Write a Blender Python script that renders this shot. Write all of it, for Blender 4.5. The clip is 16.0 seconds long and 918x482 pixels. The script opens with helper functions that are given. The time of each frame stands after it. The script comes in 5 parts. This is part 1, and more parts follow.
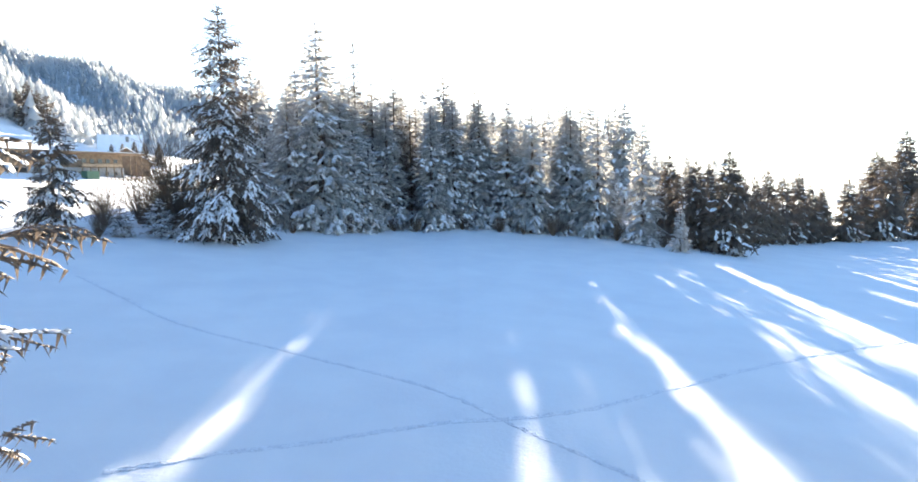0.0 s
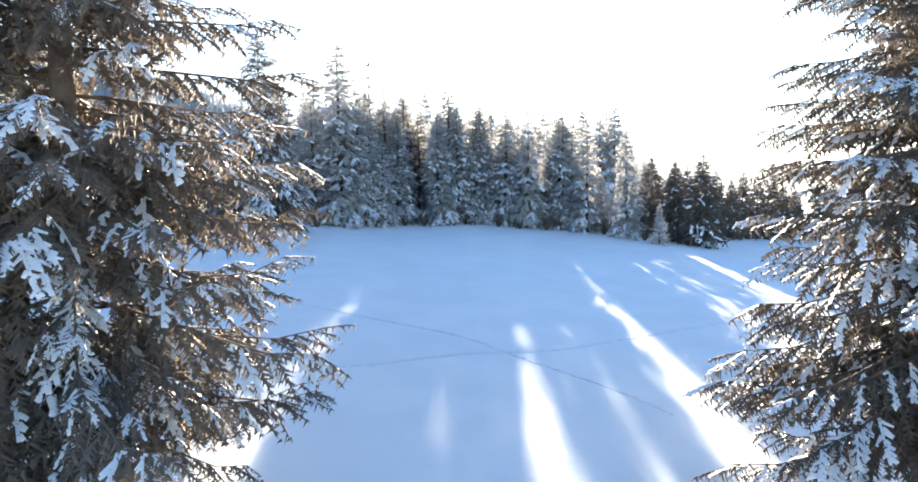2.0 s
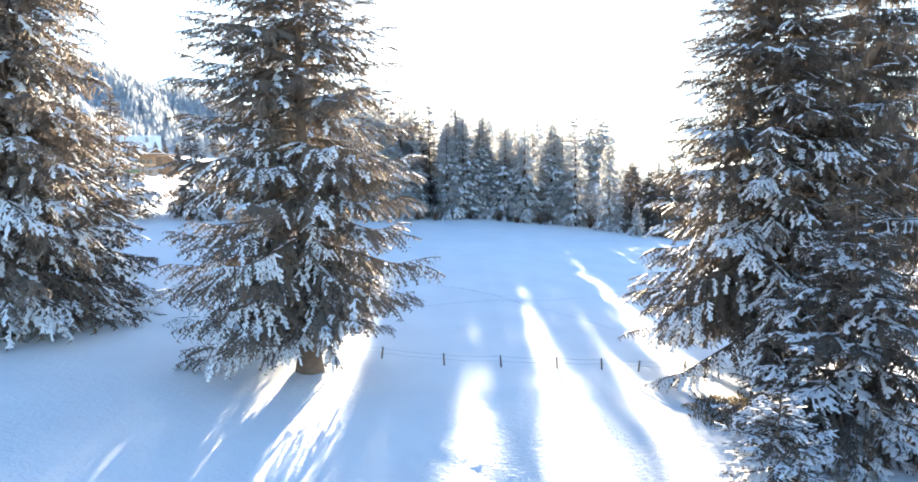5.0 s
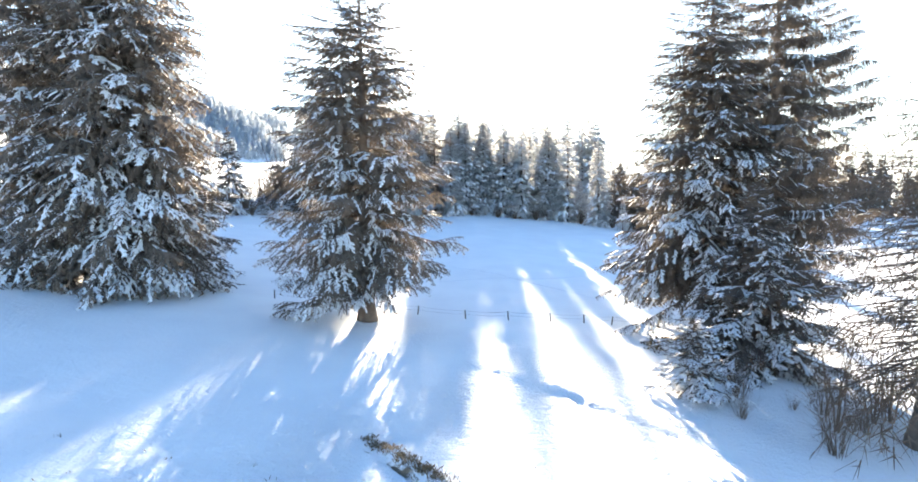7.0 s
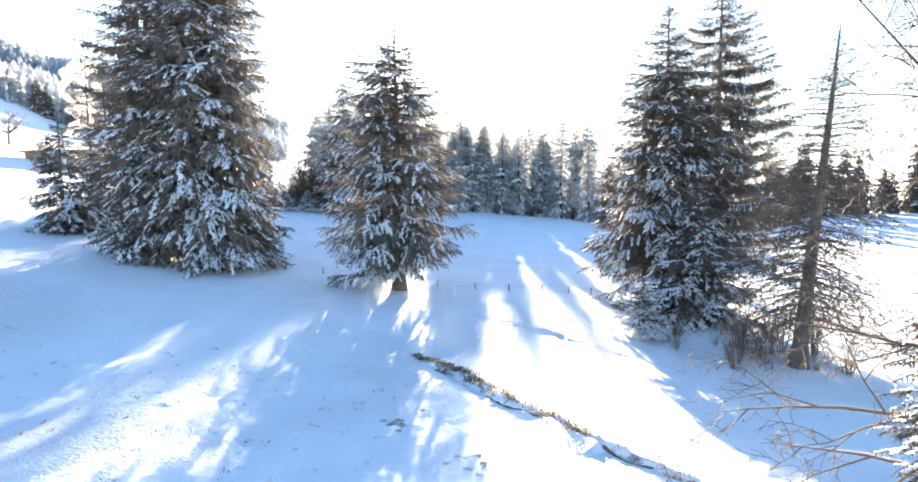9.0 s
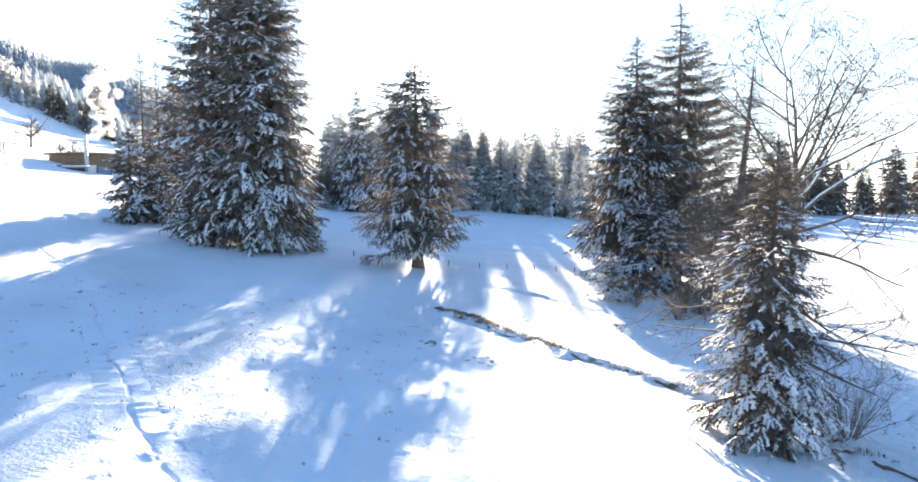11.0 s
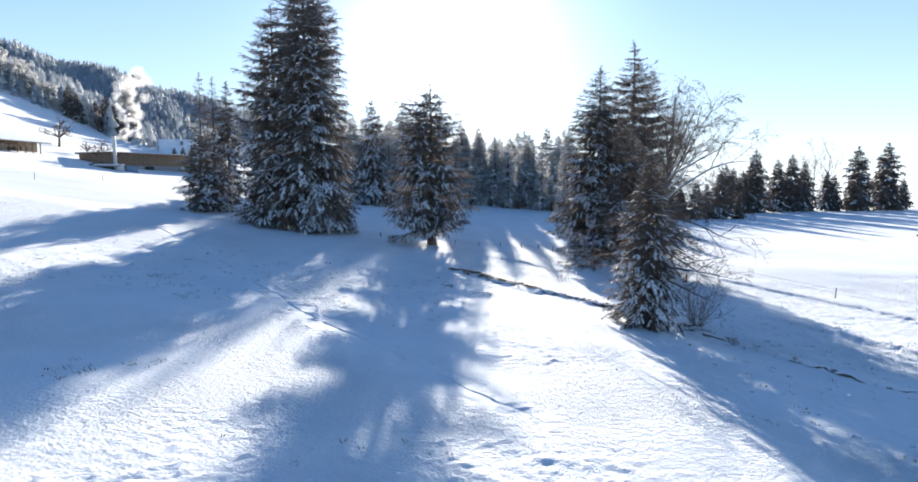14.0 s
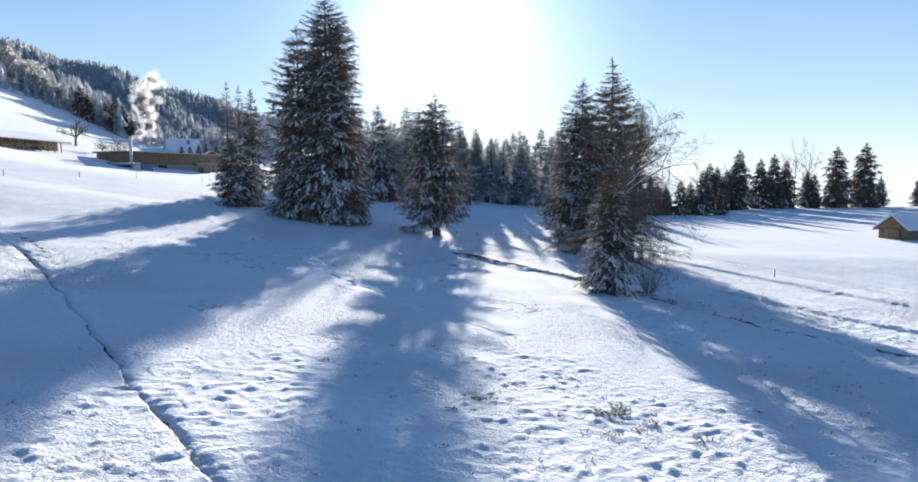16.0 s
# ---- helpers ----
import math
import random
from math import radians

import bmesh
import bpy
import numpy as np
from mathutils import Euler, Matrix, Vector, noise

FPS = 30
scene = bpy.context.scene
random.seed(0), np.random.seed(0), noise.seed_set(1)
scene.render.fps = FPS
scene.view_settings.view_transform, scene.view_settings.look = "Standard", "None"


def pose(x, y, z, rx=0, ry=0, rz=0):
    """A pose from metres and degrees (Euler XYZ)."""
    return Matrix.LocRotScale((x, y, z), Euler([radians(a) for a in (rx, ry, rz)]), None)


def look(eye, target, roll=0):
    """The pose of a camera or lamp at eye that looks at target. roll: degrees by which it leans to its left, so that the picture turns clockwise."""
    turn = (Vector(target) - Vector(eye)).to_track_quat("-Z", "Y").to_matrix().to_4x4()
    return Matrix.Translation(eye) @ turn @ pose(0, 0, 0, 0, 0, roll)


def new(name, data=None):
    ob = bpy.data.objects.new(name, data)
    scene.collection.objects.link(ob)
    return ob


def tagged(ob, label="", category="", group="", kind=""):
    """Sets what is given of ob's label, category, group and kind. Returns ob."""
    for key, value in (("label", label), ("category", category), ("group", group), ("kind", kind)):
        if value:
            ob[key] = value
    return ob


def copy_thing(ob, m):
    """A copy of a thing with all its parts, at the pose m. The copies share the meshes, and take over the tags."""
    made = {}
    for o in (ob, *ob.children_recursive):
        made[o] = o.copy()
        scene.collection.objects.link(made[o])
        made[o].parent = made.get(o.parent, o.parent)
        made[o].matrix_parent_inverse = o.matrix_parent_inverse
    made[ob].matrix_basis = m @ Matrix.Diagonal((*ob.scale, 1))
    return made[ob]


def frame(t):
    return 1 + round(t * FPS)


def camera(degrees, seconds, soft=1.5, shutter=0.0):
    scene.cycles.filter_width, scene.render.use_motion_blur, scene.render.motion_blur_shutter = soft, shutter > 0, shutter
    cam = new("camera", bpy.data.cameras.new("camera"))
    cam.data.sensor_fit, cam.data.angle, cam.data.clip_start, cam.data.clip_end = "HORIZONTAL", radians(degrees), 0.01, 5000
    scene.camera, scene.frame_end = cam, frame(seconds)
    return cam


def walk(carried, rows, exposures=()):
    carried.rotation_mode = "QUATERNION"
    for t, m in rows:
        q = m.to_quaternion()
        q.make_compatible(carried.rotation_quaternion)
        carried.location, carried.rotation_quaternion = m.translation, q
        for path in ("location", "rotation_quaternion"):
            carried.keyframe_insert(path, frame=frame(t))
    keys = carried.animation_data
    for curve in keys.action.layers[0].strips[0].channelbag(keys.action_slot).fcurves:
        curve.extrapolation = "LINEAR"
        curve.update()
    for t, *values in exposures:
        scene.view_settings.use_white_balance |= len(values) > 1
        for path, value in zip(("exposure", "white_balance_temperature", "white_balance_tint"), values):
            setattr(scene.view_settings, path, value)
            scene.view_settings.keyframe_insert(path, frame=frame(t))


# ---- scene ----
cam = camera(71.2, 16.0, 1.7)
METRES, EYE, TILT, LEAN, TURN = 100.0, 10.0, -5.4, 0.0, 0.0
ROWS = [
    (0.0, 0.0, 0.0, 0.0, -0.0, -0.02, 1.17),
    (0.5, -0.0035, -0.0251, -0.0022, -0.11, -0.06, 1.15),
    (1.0, -0.0067, -0.0531, -0.004, -0.21, -0.11, 1.13),
    (1.5, -0.0101, -0.0815, -0.0058, -0.32, -0.14, 1.09),
    (2.0, -0.0132, -0.1072, -0.0071, -0.41, -0.18, 1.08),
    (2.5, -0.017, -0.1347, -0.0088, -0.53, -0.2, 1.04),
    (3.0, -0.0206, -0.1599, -0.0108, -0.62, -0.24, 1.02),
    (3.5, -0.0247, -0.1873, -0.0134, -0.71, -0.23, 1.01),
    (4.0, -0.0285, -0.2128, -0.0161, -0.79, -0.2, 1.01),
    (6.5, -0.0515, -0.3543, -0.0295, -1.36, -0.14, 0.85),
    (7.0, -0.0563, -0.383, -0.0318, -1.49, -0.19, 0.86),
    (7.5, -0.0608, -0.4147, -0.0339, -1.58, -0.26, 0.84),
    (8.0, -0.0649, -0.4444, -0.036, -1.68, -0.32, 0.84),
    (8.5, -0.069, -0.4768, -0.0391, -1.73, -0.3, 0.87),
    (11.0, -0.0894, -0.6395, -0.0597, -2.08, 0.05, 0.78),
    (11.5, -0.0932, -0.6756, -0.0636, -2.15, 0.02, 0.77),
    (12.0, -0.0969, -0.709, -0.067, -2.24, -0.03, 0.75),
    (12.5, -0.1011, -0.7451, -0.0708, -2.35, -0.02, 0.71),
    (13.0, -0.1049, -0.7788, -0.0741, -2.44, -0.05, 0.7),
    (13.5, -0.1088, -0.815, -0.0777, -2.54, -0.06, 0.69),
    (14.0, -0.1124, -0.849, -0.0809, -2.63, -0.09, 0.7),
    (14.5, -0.1157, -0.8827, -0.0841, -2.7, -0.14, 0.71),
    (15.0, -0.1197, -0.9195, -0.0875, -2.79, -0.19, 0.71),
    (15.5, -0.123, -0.9523, -0.0902, -2.87, -0.23, 0.7),
    (16.0, -0.1263, -0.9872, -0.0932, -2.94, -0.27, 0.67),
]
LIGHTS = [(0.0, 3.22, 7000, 7), (1.2, 3.15, 6950, 7), (3.0, 3.25, 7000, 7), (4.5, 3.48, 7100, 7), (8.0, 3.42, 7050, 7), (11.0, 2.9, 6600, 8), (13.5, 2.02, 6050, 8), (16.0, 1.52, 5880, 8)]
walk(cam, [(t, pose(0, 0, EYE, TILT, LEAN, TURN) @ pose(METRES * x, METRES * y, METRES * z, 90 + pitch, roll, yaw)) for t, x, y, z, yaw, pitch, roll in ROWS], LIGHTS)

# ---- sky, sun ----
SUN_AZ, SUN_EL = radians(2.3), radians(11.4)
TO_SUN = Vector((math.sin(SUN_AZ) * math.cos(SUN_EL), math.cos(SUN_AZ) * math.cos(SUN_EL), math.sin(SUN_EL)))
world = bpy.data.worlds.new("winter_sky")
scene.world = world
world.use_nodes = True
wn, wl = world.node_tree.nodes, world.node_tree.links
wn.clear()
sky = wn.new("ShaderNodeTexSky")
sky.sky_type, sky.sun_disc = "NISHITA", False
sky.sun_elevation, sky.sun_rotation = SUN_EL, SUN_AZ
sky.altitude, sky.air_density, sky.dust_density, sky.ozone_density = 900, 1.0, 0.05, 4.0
coord = wn.new("ShaderNodeTexCoord")
toward = wn.new("ShaderNodeVectorMath")
toward.operation = "DOT_PRODUCT"
toward.inputs[1].default_value = TO_SUN
wl.new(coord.outputs["Generated"], toward.inputs[0])
positive = wn.new("ShaderNodeMath")
positive.operation, positive.inputs[1].default_value = "MAXIMUM", 0.0
wl.new(toward.outputs["Value"], positive.inputs[0])
total = None
for power, gain in ((420, 9.0), (75, 2.2), (18, 0.20)):      # bright haze round the low sun
    p = wn.new("ShaderNodeMath")
    p.operation, p.inputs[1].default_value = "POWER", power
    wl.new(positive.outputs[0], p.inputs[0])
    g = wn.new("ShaderNodeMath")
    g.operation, g.inputs[1].default_value = "MULTIPLY", gain
    wl.new(p.outputs[0], g.inputs[0])
    if total is None:
        total = g
    else:
        s = wn.new("ShaderNodeMath")
        wl.new(total.outputs[0], s.inputs[0])
        wl.new(g.outputs[0], s.inputs[1])
        total = s
haze = wn.new("ShaderNodeVectorMath")
haze.operation = "SCALE"
haze.inputs[0].default_value = (0.97, 0.97, 1.0)
wl.new(total.outputs[0], haze.inputs["Scale"])
bg_sky, bg_haze, both = wn.new("ShaderNodeBackground"), wn.new("ShaderNodeBackground"), wn.new("ShaderNodeAddShader")
bg_sky.inputs["Strength"].default_value, bg_haze.inputs["Strength"].default_value = 0.055, 0.12
up_axis, down, mist, thick, veil = wn.new("ShaderNodeSeparateXYZ"), wn.new("ShaderNodeMath"), wn.new("ShaderNodeMath"), wn.new("ShaderNodeMath"), wn.new("ShaderNodeMix")
wl.new(coord.outputs["Generated"], up_axis.inputs[0])         # pale winter mist low over the horizon
down.operation, down.use_clamp, down.inputs[0].default_value = "SUBTRACT", True, 1.0
wl.new(up_axis.outputs["Z"], down.inputs[1])
mist.operation, mist.inputs[1].default_value = "POWER", 3.2
wl.new(down.outputs[0], mist.inputs[0])
thick.operation, thick.inputs[1].default_value = "MULTIPLY", 0.95
wl.new(mist.outputs[0], thick.inputs[0])
veil.data_type, veil.inputs["B"].default_value = "RGBA", (4.4, 4.8, 5.2, 1)
forward, lit_mist = wn.new("ShaderNodeMath"), wn.new("ShaderNodeMath")      # the mist shines most towards the sun
forward.operation, forward.inputs[1].default_value, forward.inputs[2].default_value = "MULTIPLY_ADD", 0.75, 0.25
wl.new(positive.outputs[0], forward.inputs[0])
lit_mist.operation = "MULTIPLY"
wl.new(forward.outputs[0], lit_mist.inputs[0])
wl.new(thick.outputs[0], lit_mist.inputs[1])
wl.new(lit_mist.outputs[0], veil.inputs["Factor"])
wl.new(sky.outputs[0], veil.inputs["A"])
wl.new(veil.outputs["Result"], bg_sky.inputs["Color"])
low, glow = wn.new("ShaderNodeMath"), wn.new("ShaderNodeMix")      # the brightest haze, just over the land
low.operation, low.inputs[1].default_value = "POWER", 16.0
wl.new(down.outputs[0], low.inputs[0])
glow.data_type, glow.blend_type, glow.inputs["B"].default_value = "RGBA", "ADD", (1.0, 0.98, 0.95, 1)
wl.new(low.outputs[0], glow.inputs["Factor"])
wl.new(haze.outputs[0], glow.inputs["A"])
wl.new(glow.outputs["Result"], bg_haze.inputs["Color"])
wl.new(bg_sky.outputs[0], both.inputs[0])
wl.new(bg_haze.outputs[0], both.inputs[1])
wl.new(both.outputs[0], wn.new("ShaderNodeOutputWorld").inputs["Surface"])

sun = new("sun", bpy.data.lights.new("sun", "SUN"))
sun.data.energy, sun.data.angle, sun.data.color = 4.2, radians(0.55), (1.0, 0.88, 0.73)
sun.matrix_world = look(TO_SUN * 300, (0, 0, 0))


# ---- materials ----
def material(name, base, rough=0.8, second=None, scale=2.0, fine=None, bump=0.0, bump_scale=20.0, detail=4.0, spread=0.0, metal=0.0, translucent=0.0):
    """A surface with two scales of colour variation, relief, and a variation from piece to piece."""
    m = bpy.data.materials.new(name)
    m.use_nodes = True
    n, l = m.node_tree.nodes, m.node_tree.links
    b = n["Principled BSDF"]
    b.inputs["Roughness"].default_value, b.inputs["Metallic"].default_value = rough, metal
    tc = n.new("ShaderNodeTexCoord")
    colour = n.new("ShaderNodeMix")
    colour.data_type = "RGBA"
    colour.inputs["A"].default_value, colour.inputs["B"].default_value = (*base, 1), (*(second or base), 1)
    big = n.new("ShaderNodeTexNoise")
    big.inputs["Scale"].default_value, big.inputs["Detail"].default_value = scale, detail
    l.new(tc.outputs["Object"], big.inputs["Vector"])
    ramp = n.new("ShaderNodeMapRange")
    ramp.inputs["From Min"].default_value, ramp.inputs["From Max"].default_value = 0.35, 0.65
    l.new(big.outputs["Fac"], ramp.inputs["Value"])
    l.new(ramp.outputs[0], colour.inputs["Factor"])
    out = colour.outputs["Result"]
    if fine:
        grain = n.new("ShaderNodeTexNoise")
        grain.inputs["Scale"].default_value = fine
        l.new(tc.outputs["Object"], grain.inputs["Vector"])
        v = n.new("ShaderNodeHueSaturation")
        r = n.new("ShaderNodeMapRange")
        r.inputs["To Min"].default_value, r.inputs["To Max"].default_value = 0.7, 1.3
        l.new(grain.outputs["Fac"], r.inputs["Value"])
        l.new(r.outputs[0], v.inputs["Value"])
        l.new(out, v.inputs["Color"])
        out = v.outputs["Color"]
    if spread:
        geo, info = n.new("ShaderNodeNewGeometry"), n.new("ShaderNodeObjectInfo")
        add = n.new("ShaderNodeMath")
        l.new(geo.outputs["Random Per Island"], add.inputs[0])
        l.new(info.outputs["Random"], add.inputs[1])
        r = n.new("ShaderNodeMapRange")
        r.inputs["From Max"].default_value = 2.0
        r.inputs["To Min"].default_value, r.inputs["To Max"].default_value = 1 - spread, 1 + spread
        l.new(add.outputs[0], r.inputs["Value"])
        v = n.new("ShaderNodeHueSaturation")
        l.new(r.outputs[0], v.inputs["Value"])
        l.new(out, v.inputs["Color"])
        out = v.outputs["Color"]
    l.new(out, b.inputs["Base Color"])
    if bump:
        t = n.new("ShaderNodeTexNoise")
        t.inputs["Scale"].default_value, t.inputs["Detail"].default_value, t.inputs["Roughness"].default_value = bump_scale, 6, 0.6
        l.new(tc.outputs["Object"], t.inputs["Vector"])
        bm_node = n.new("ShaderNodeBump")
        bm_node.inputs["Strength"].default_value, bm_node.inputs["Distance"].default_value = 1.0, bump
        l.new(t.outputs["Fac"], bm_node.inputs["Height"])
        l.new(bm_node.outputs[0], b.inputs["Normal"])
    if translucent:
        b.inputs["Specular IOR Level"].default_value = 0.12
        tr, mx = n.new("ShaderNodeBsdfTranslucent"), n.new("ShaderNodeMixShader")
        l.new(out, tr.inputs["Color"])
        mx.inputs[0].default_value = translucent
        l.new(b.outputs[0], mx.inputs[1])
        l.new(tr.outputs[0], mx.inputs[2])
        l.new(mx.outputs[0], n["Material Output"].inputs["Surface"])
    return m


SNOW = material("field_snow", (0.86, 0.88, 0.90), 0.95, (0.81, 0.83, 0.86), 0.25, None, 0.26, 2.6)
CUT_SNOW = material("cut_snow", (0.86, 0.88, 0.90), 0.95, (0.81, 0.83, 0.86), 0.25, None, 0.05, 6.0)


def earthy(m):
    """Where the snow's sheet is too steep to hold, the earth and dead grass below show."""
    n, l = m.node_tree.nodes, m.node_tree.links
    b = n["Principled BSDF"]
    b.inputs["Specular IOR Level"].default_value = 0.1
    geo, sep, rng = n.new("ShaderNodeNewGeometry"), n.new("ShaderNodeSeparateXYZ"), n.new("ShaderNodeMapRange")
    l.new(geo.outputs["True Normal"], sep.inputs[0])
    patchy = n.new("ShaderNodeTexNoise")
    patchy.inputs["Scale"].default_value = 2.5
    tc = n.new("ShaderNodeTexCoord")
    l.new(tc.outputs["Object"], patchy.inputs["Vector"])
    add = n.new("ShaderNodeMath")
    add.operation = "MULTIPLY_ADD"
    add.inputs[1].default_value, add.inputs[2].default_value = -0.30, 0.0
    l.new(patchy.outputs["Fac"], add.inputs[0])
    height_sum = n.new("ShaderNodeMath")
    l.new(sep.outputs["Z"], height_sum.inputs[0])
    l.new(add.outputs[0], height_sum.inputs[1])
    rng.inputs["From Min"].default_value, rng.inputs["From Max"].default_value = 0.44, 0.56
    rng.inputs["To Min"].default_value, rng.inputs["To Max"].default_value = 1.0, 0.0
    l.new(height_sum.outputs[0], rng.inputs["Value"])
    mix = n.new("ShaderNodeMix")
    mix.data_type = "RGBA"
    mix.inputs["B"].default_value = (0.19, 0.155, 0.12, 1)
    rough_ground, gain = n.new("ShaderNodeTexNoise"), n.new("ShaderNodeMapRange")      # smooth drifts beside trodden, hummocky ground
    rough_ground.inputs["Scale"].default_value = 0.06
    l.new(tc.outputs["Object"], rough_ground.inputs["Vector"])
    gain.inputs["From Min"].default_value, gain.inputs["From Max"].default_value = 0.42, 0.62
    gain.inputs["To Min"].default_value, gain.inputs["To Max"].default_value = 0.3, 1.0
    l.new(rough_ground.outputs["Fac"], gain.inputs["Value"])
    place, pasture, rough = n.new("ShaderNodeSeparateXYZ"), n.new("ShaderNodeMapRange"), n.new("ShaderNodeMath")      # the upper field lies untrodden
    l.new(tc.outputs["Object"], place.inputs[0])
    l.new(place.outputs["Y"], pasture.inputs["Value"])
    pasture.inputs["From Min"].default_value, pasture.inputs["From Max"].default_value = -12.0, 9.0
    pasture.inputs["To Min"].default_value, pasture.inputs["To Max"].default_value = 1.0, 0.12
    rough.operation = "MULTIPLY"
    l.new(gain.outputs[0], rough.inputs[0])
    l.new(pasture.outputs[0], rough.inputs[1])
    coarse = b.inputs["Normal"].links[0].from_node
    l.new(rough.outputs[0], coarse.inputs["Strength"])
    crust, fine = n.new("ShaderNodeTexNoise"), n.new("ShaderNodeBump")      # the wind-carved crust
    crust.inputs["Scale"].default_value, crust.inputs["Detail"].default_value, crust.inputs["Roughness"].default_value = 6.5, 4, 0.55
    l.new(tc.outputs["Object"], crust.inputs["Vector"])
    fine.inputs["Distance"].default_value = 0.15
    l.new(crust.outputs["Fac"], fine.inputs["Height"])
    l.new(rough.outputs[0], fine.inputs["Strength"])
    l.new(coarse.outputs[0], fine.inputs["Normal"])
    l.new(fine.outputs[0], b.inputs["Normal"])
    old = b.inputs["Base Color"].links[0].from_socket
    l.new(old, mix.inputs["A"])
    l.new(rng.outputs[0], mix.inputs["Factor"])
    l.new(mix.outputs["Result"], b.inputs["Base Color"])


earthy(SNOW)
TREE_SNOW = material("branch_snow", (0.86, 0.88, 0.9), 0.7, (0.78, 0.80, 0.83), 1.2, None, spread=0.08, translucent=0.06)
ROOF_SNOW = material("roof_snow", (0.86, 0.88, 0.9), 0.6, (0.8, 0.82, 0.86), 0.4, None, 0.02, 4.0)
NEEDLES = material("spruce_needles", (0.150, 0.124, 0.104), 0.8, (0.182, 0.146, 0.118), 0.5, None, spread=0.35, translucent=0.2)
# needles of the wood, with the low sun's veiling glare put into their colour
GLARE_PALED = material("glare_paled_needles", (0.50, 0.49, 0.47), 0.85, (0.62, 0.61, 0.60), 0.3, None, spread=0.35, translucent=0.55)
# the hillside's distance haze is put into this pale tree colour
HILL_TREES = material("hazed_forest", (0.60, 0.63, 0.65), 0.9, (0.68, 0.70, 0.72), 0.012, None, spread=0.1, translucent=0.55)
BARK = material("spruce_bark", (0.11, 0.075, 0.055), 0.95, (0.17, 0.13, 0.10), 1.5, 14.0, 0.04, 9.0)
GREY_BARK = material("grey_bark", (0.10, 0.08, 0.066), 0.95, (0.16, 0.135, 0.115), 1.5, 14.0, 0.03, 9.0)
TWIG = material("bare_twigs", (0.13, 0.085, 0.06), 0.9, (0.19, 0.14, 0.10), 1.0, None, spread=0.3)
FROST_TWIG = material("frosted_twigs", (0.86, 0.86, 0.86), 0.8, (0.78, 0.77, 0.76), 0.3, None, spread=0.1, translucent=0.75)
POST_WOOD = material("weathered_post", (0.14, 0.12, 0.10), 0.9, (0.22, 0.19, 0.16), 5.0, 40.0, 0.01, 30.0)
WIRE = material("fence_wire", (0.3, 0.3, 0.3), 0.5, metal=0.8)
DRY_GRASS = material("dry_grass", (0.20, 0.155, 0.10), 0.9, (0.14, 0.115, 0.08), 1.0, None, spread=0.4, translucent=0.3)
BOARDS = material("weathered_boards", (0.17, 0.11, 0.07), 0.85, (0.24, 0.17, 0.11), 1.2, 18.0, 0.01, 20.0, spread=0.2)
PALE_BOARDS = material("pale_boards", (0.36, 0.27, 0.18), 0.85, (0.28, 0.20, 0.13), 1.2, 18.0, 0.01, 20.0, spread=0.2)
PLASTER = material("grey_plaster", (0.42, 0.41, 0.40), 0.9, (0.34, 0.33, 0.32), 0.6, 10.0, 0.01, 12.0)
CONCRETE = material("concrete", (0.30, 0.30, 0.30), 0.9, (0.23, 0.23, 0.23), 0.8, 14.0, 0.01, 10.0)
DARK = material("dark_opening", (0.03, 0.028, 0.026), 0.9, (0.04, 0.036, 0.03), 1.0)
METAL = material("dull_steel", (0.45, 0.46, 0.47), 0.45, (0.36, 0.37, 0.38), 2.0, metal=0.9)
BLUE_PAINT = material("blue_painted_steel", (0.10, 0.16, 0.26), 0.5, (0.13, 0.19, 0.28), 2.0, 12.0)
GREEN_PAINT = material("green_painted_steel", (0.05, 0.12, 0.07), 0.5, (0.07, 0.14, 0.09), 2.0, 12.0)
GLASS = bpy.data.materials.new("window_glass")
GLASS.use_nodes = True
GLASS.node_tree.nodes["Principled BSDF"].inputs["Base Color"].default_value = (0.05, 0.06, 0.07, 1)
GLASS.node_tree.nodes["Principled BSDF"].inputs["Roughness"].default_value = 0.08


# ---- mesh helpers ----
def mesh_of(name, verts, tris, mat, flat=False):
    """A mesh out of arrays of corners and triangles."""
    verts, tris = np.asarray(verts, np.float32), np.asarray(tris, np.int32)
    me = bpy.data.meshes.new(name)
    me.vertices.add(len(verts))
    me.vertices.foreach_set("co", verts.ravel())
    me.loops.add(tris.size)
    me.loops.foreach_set("vertex_index", tris.ravel())
    me.polygons.add(len(tris))
    me.polygons.foreach_set("loop_start", np.arange(0, tris.size, 3, dtype=np.int32))
    me.update(calc_edges=True)
    if not flat:
        me.polygons.foreach_set("use_smooth", np.ones(len(tris), bool))
    me.materials.append(mat)
    return me


def part_of(name, me, parent, label="", kind=""):
    ob = new(name, me)
    ob.parent = parent
    return tagged(ob, label, kind=kind)


def part(name, bm, mat, parent, label=""):
    me = bpy.data.meshes.new(name)
    bm.to_mesh(me)
    bm.free()
    me.materials.append(mat)
    return part_of(name, me, parent, label)


def box(bm, x0, x1, y0, y1, z0, z1, bevel=0.0):
    made = bmesh.ops.create_cube(bm, size=1, matrix=Matrix.LocRotScale(((x0 + x1) / 2, (y0 + y1) / 2, (z0 + z1) / 2), None, (x1 - x0, y1 - y0, z1 - z0)))
    if bevel:
        edges = {e for v in made["verts"] for e in v.link_edges}
        bmesh.ops.bevel(bm, geom=list(edges), offset=bevel, segments=2, affect="EDGES", profile=0.5)
    return bm


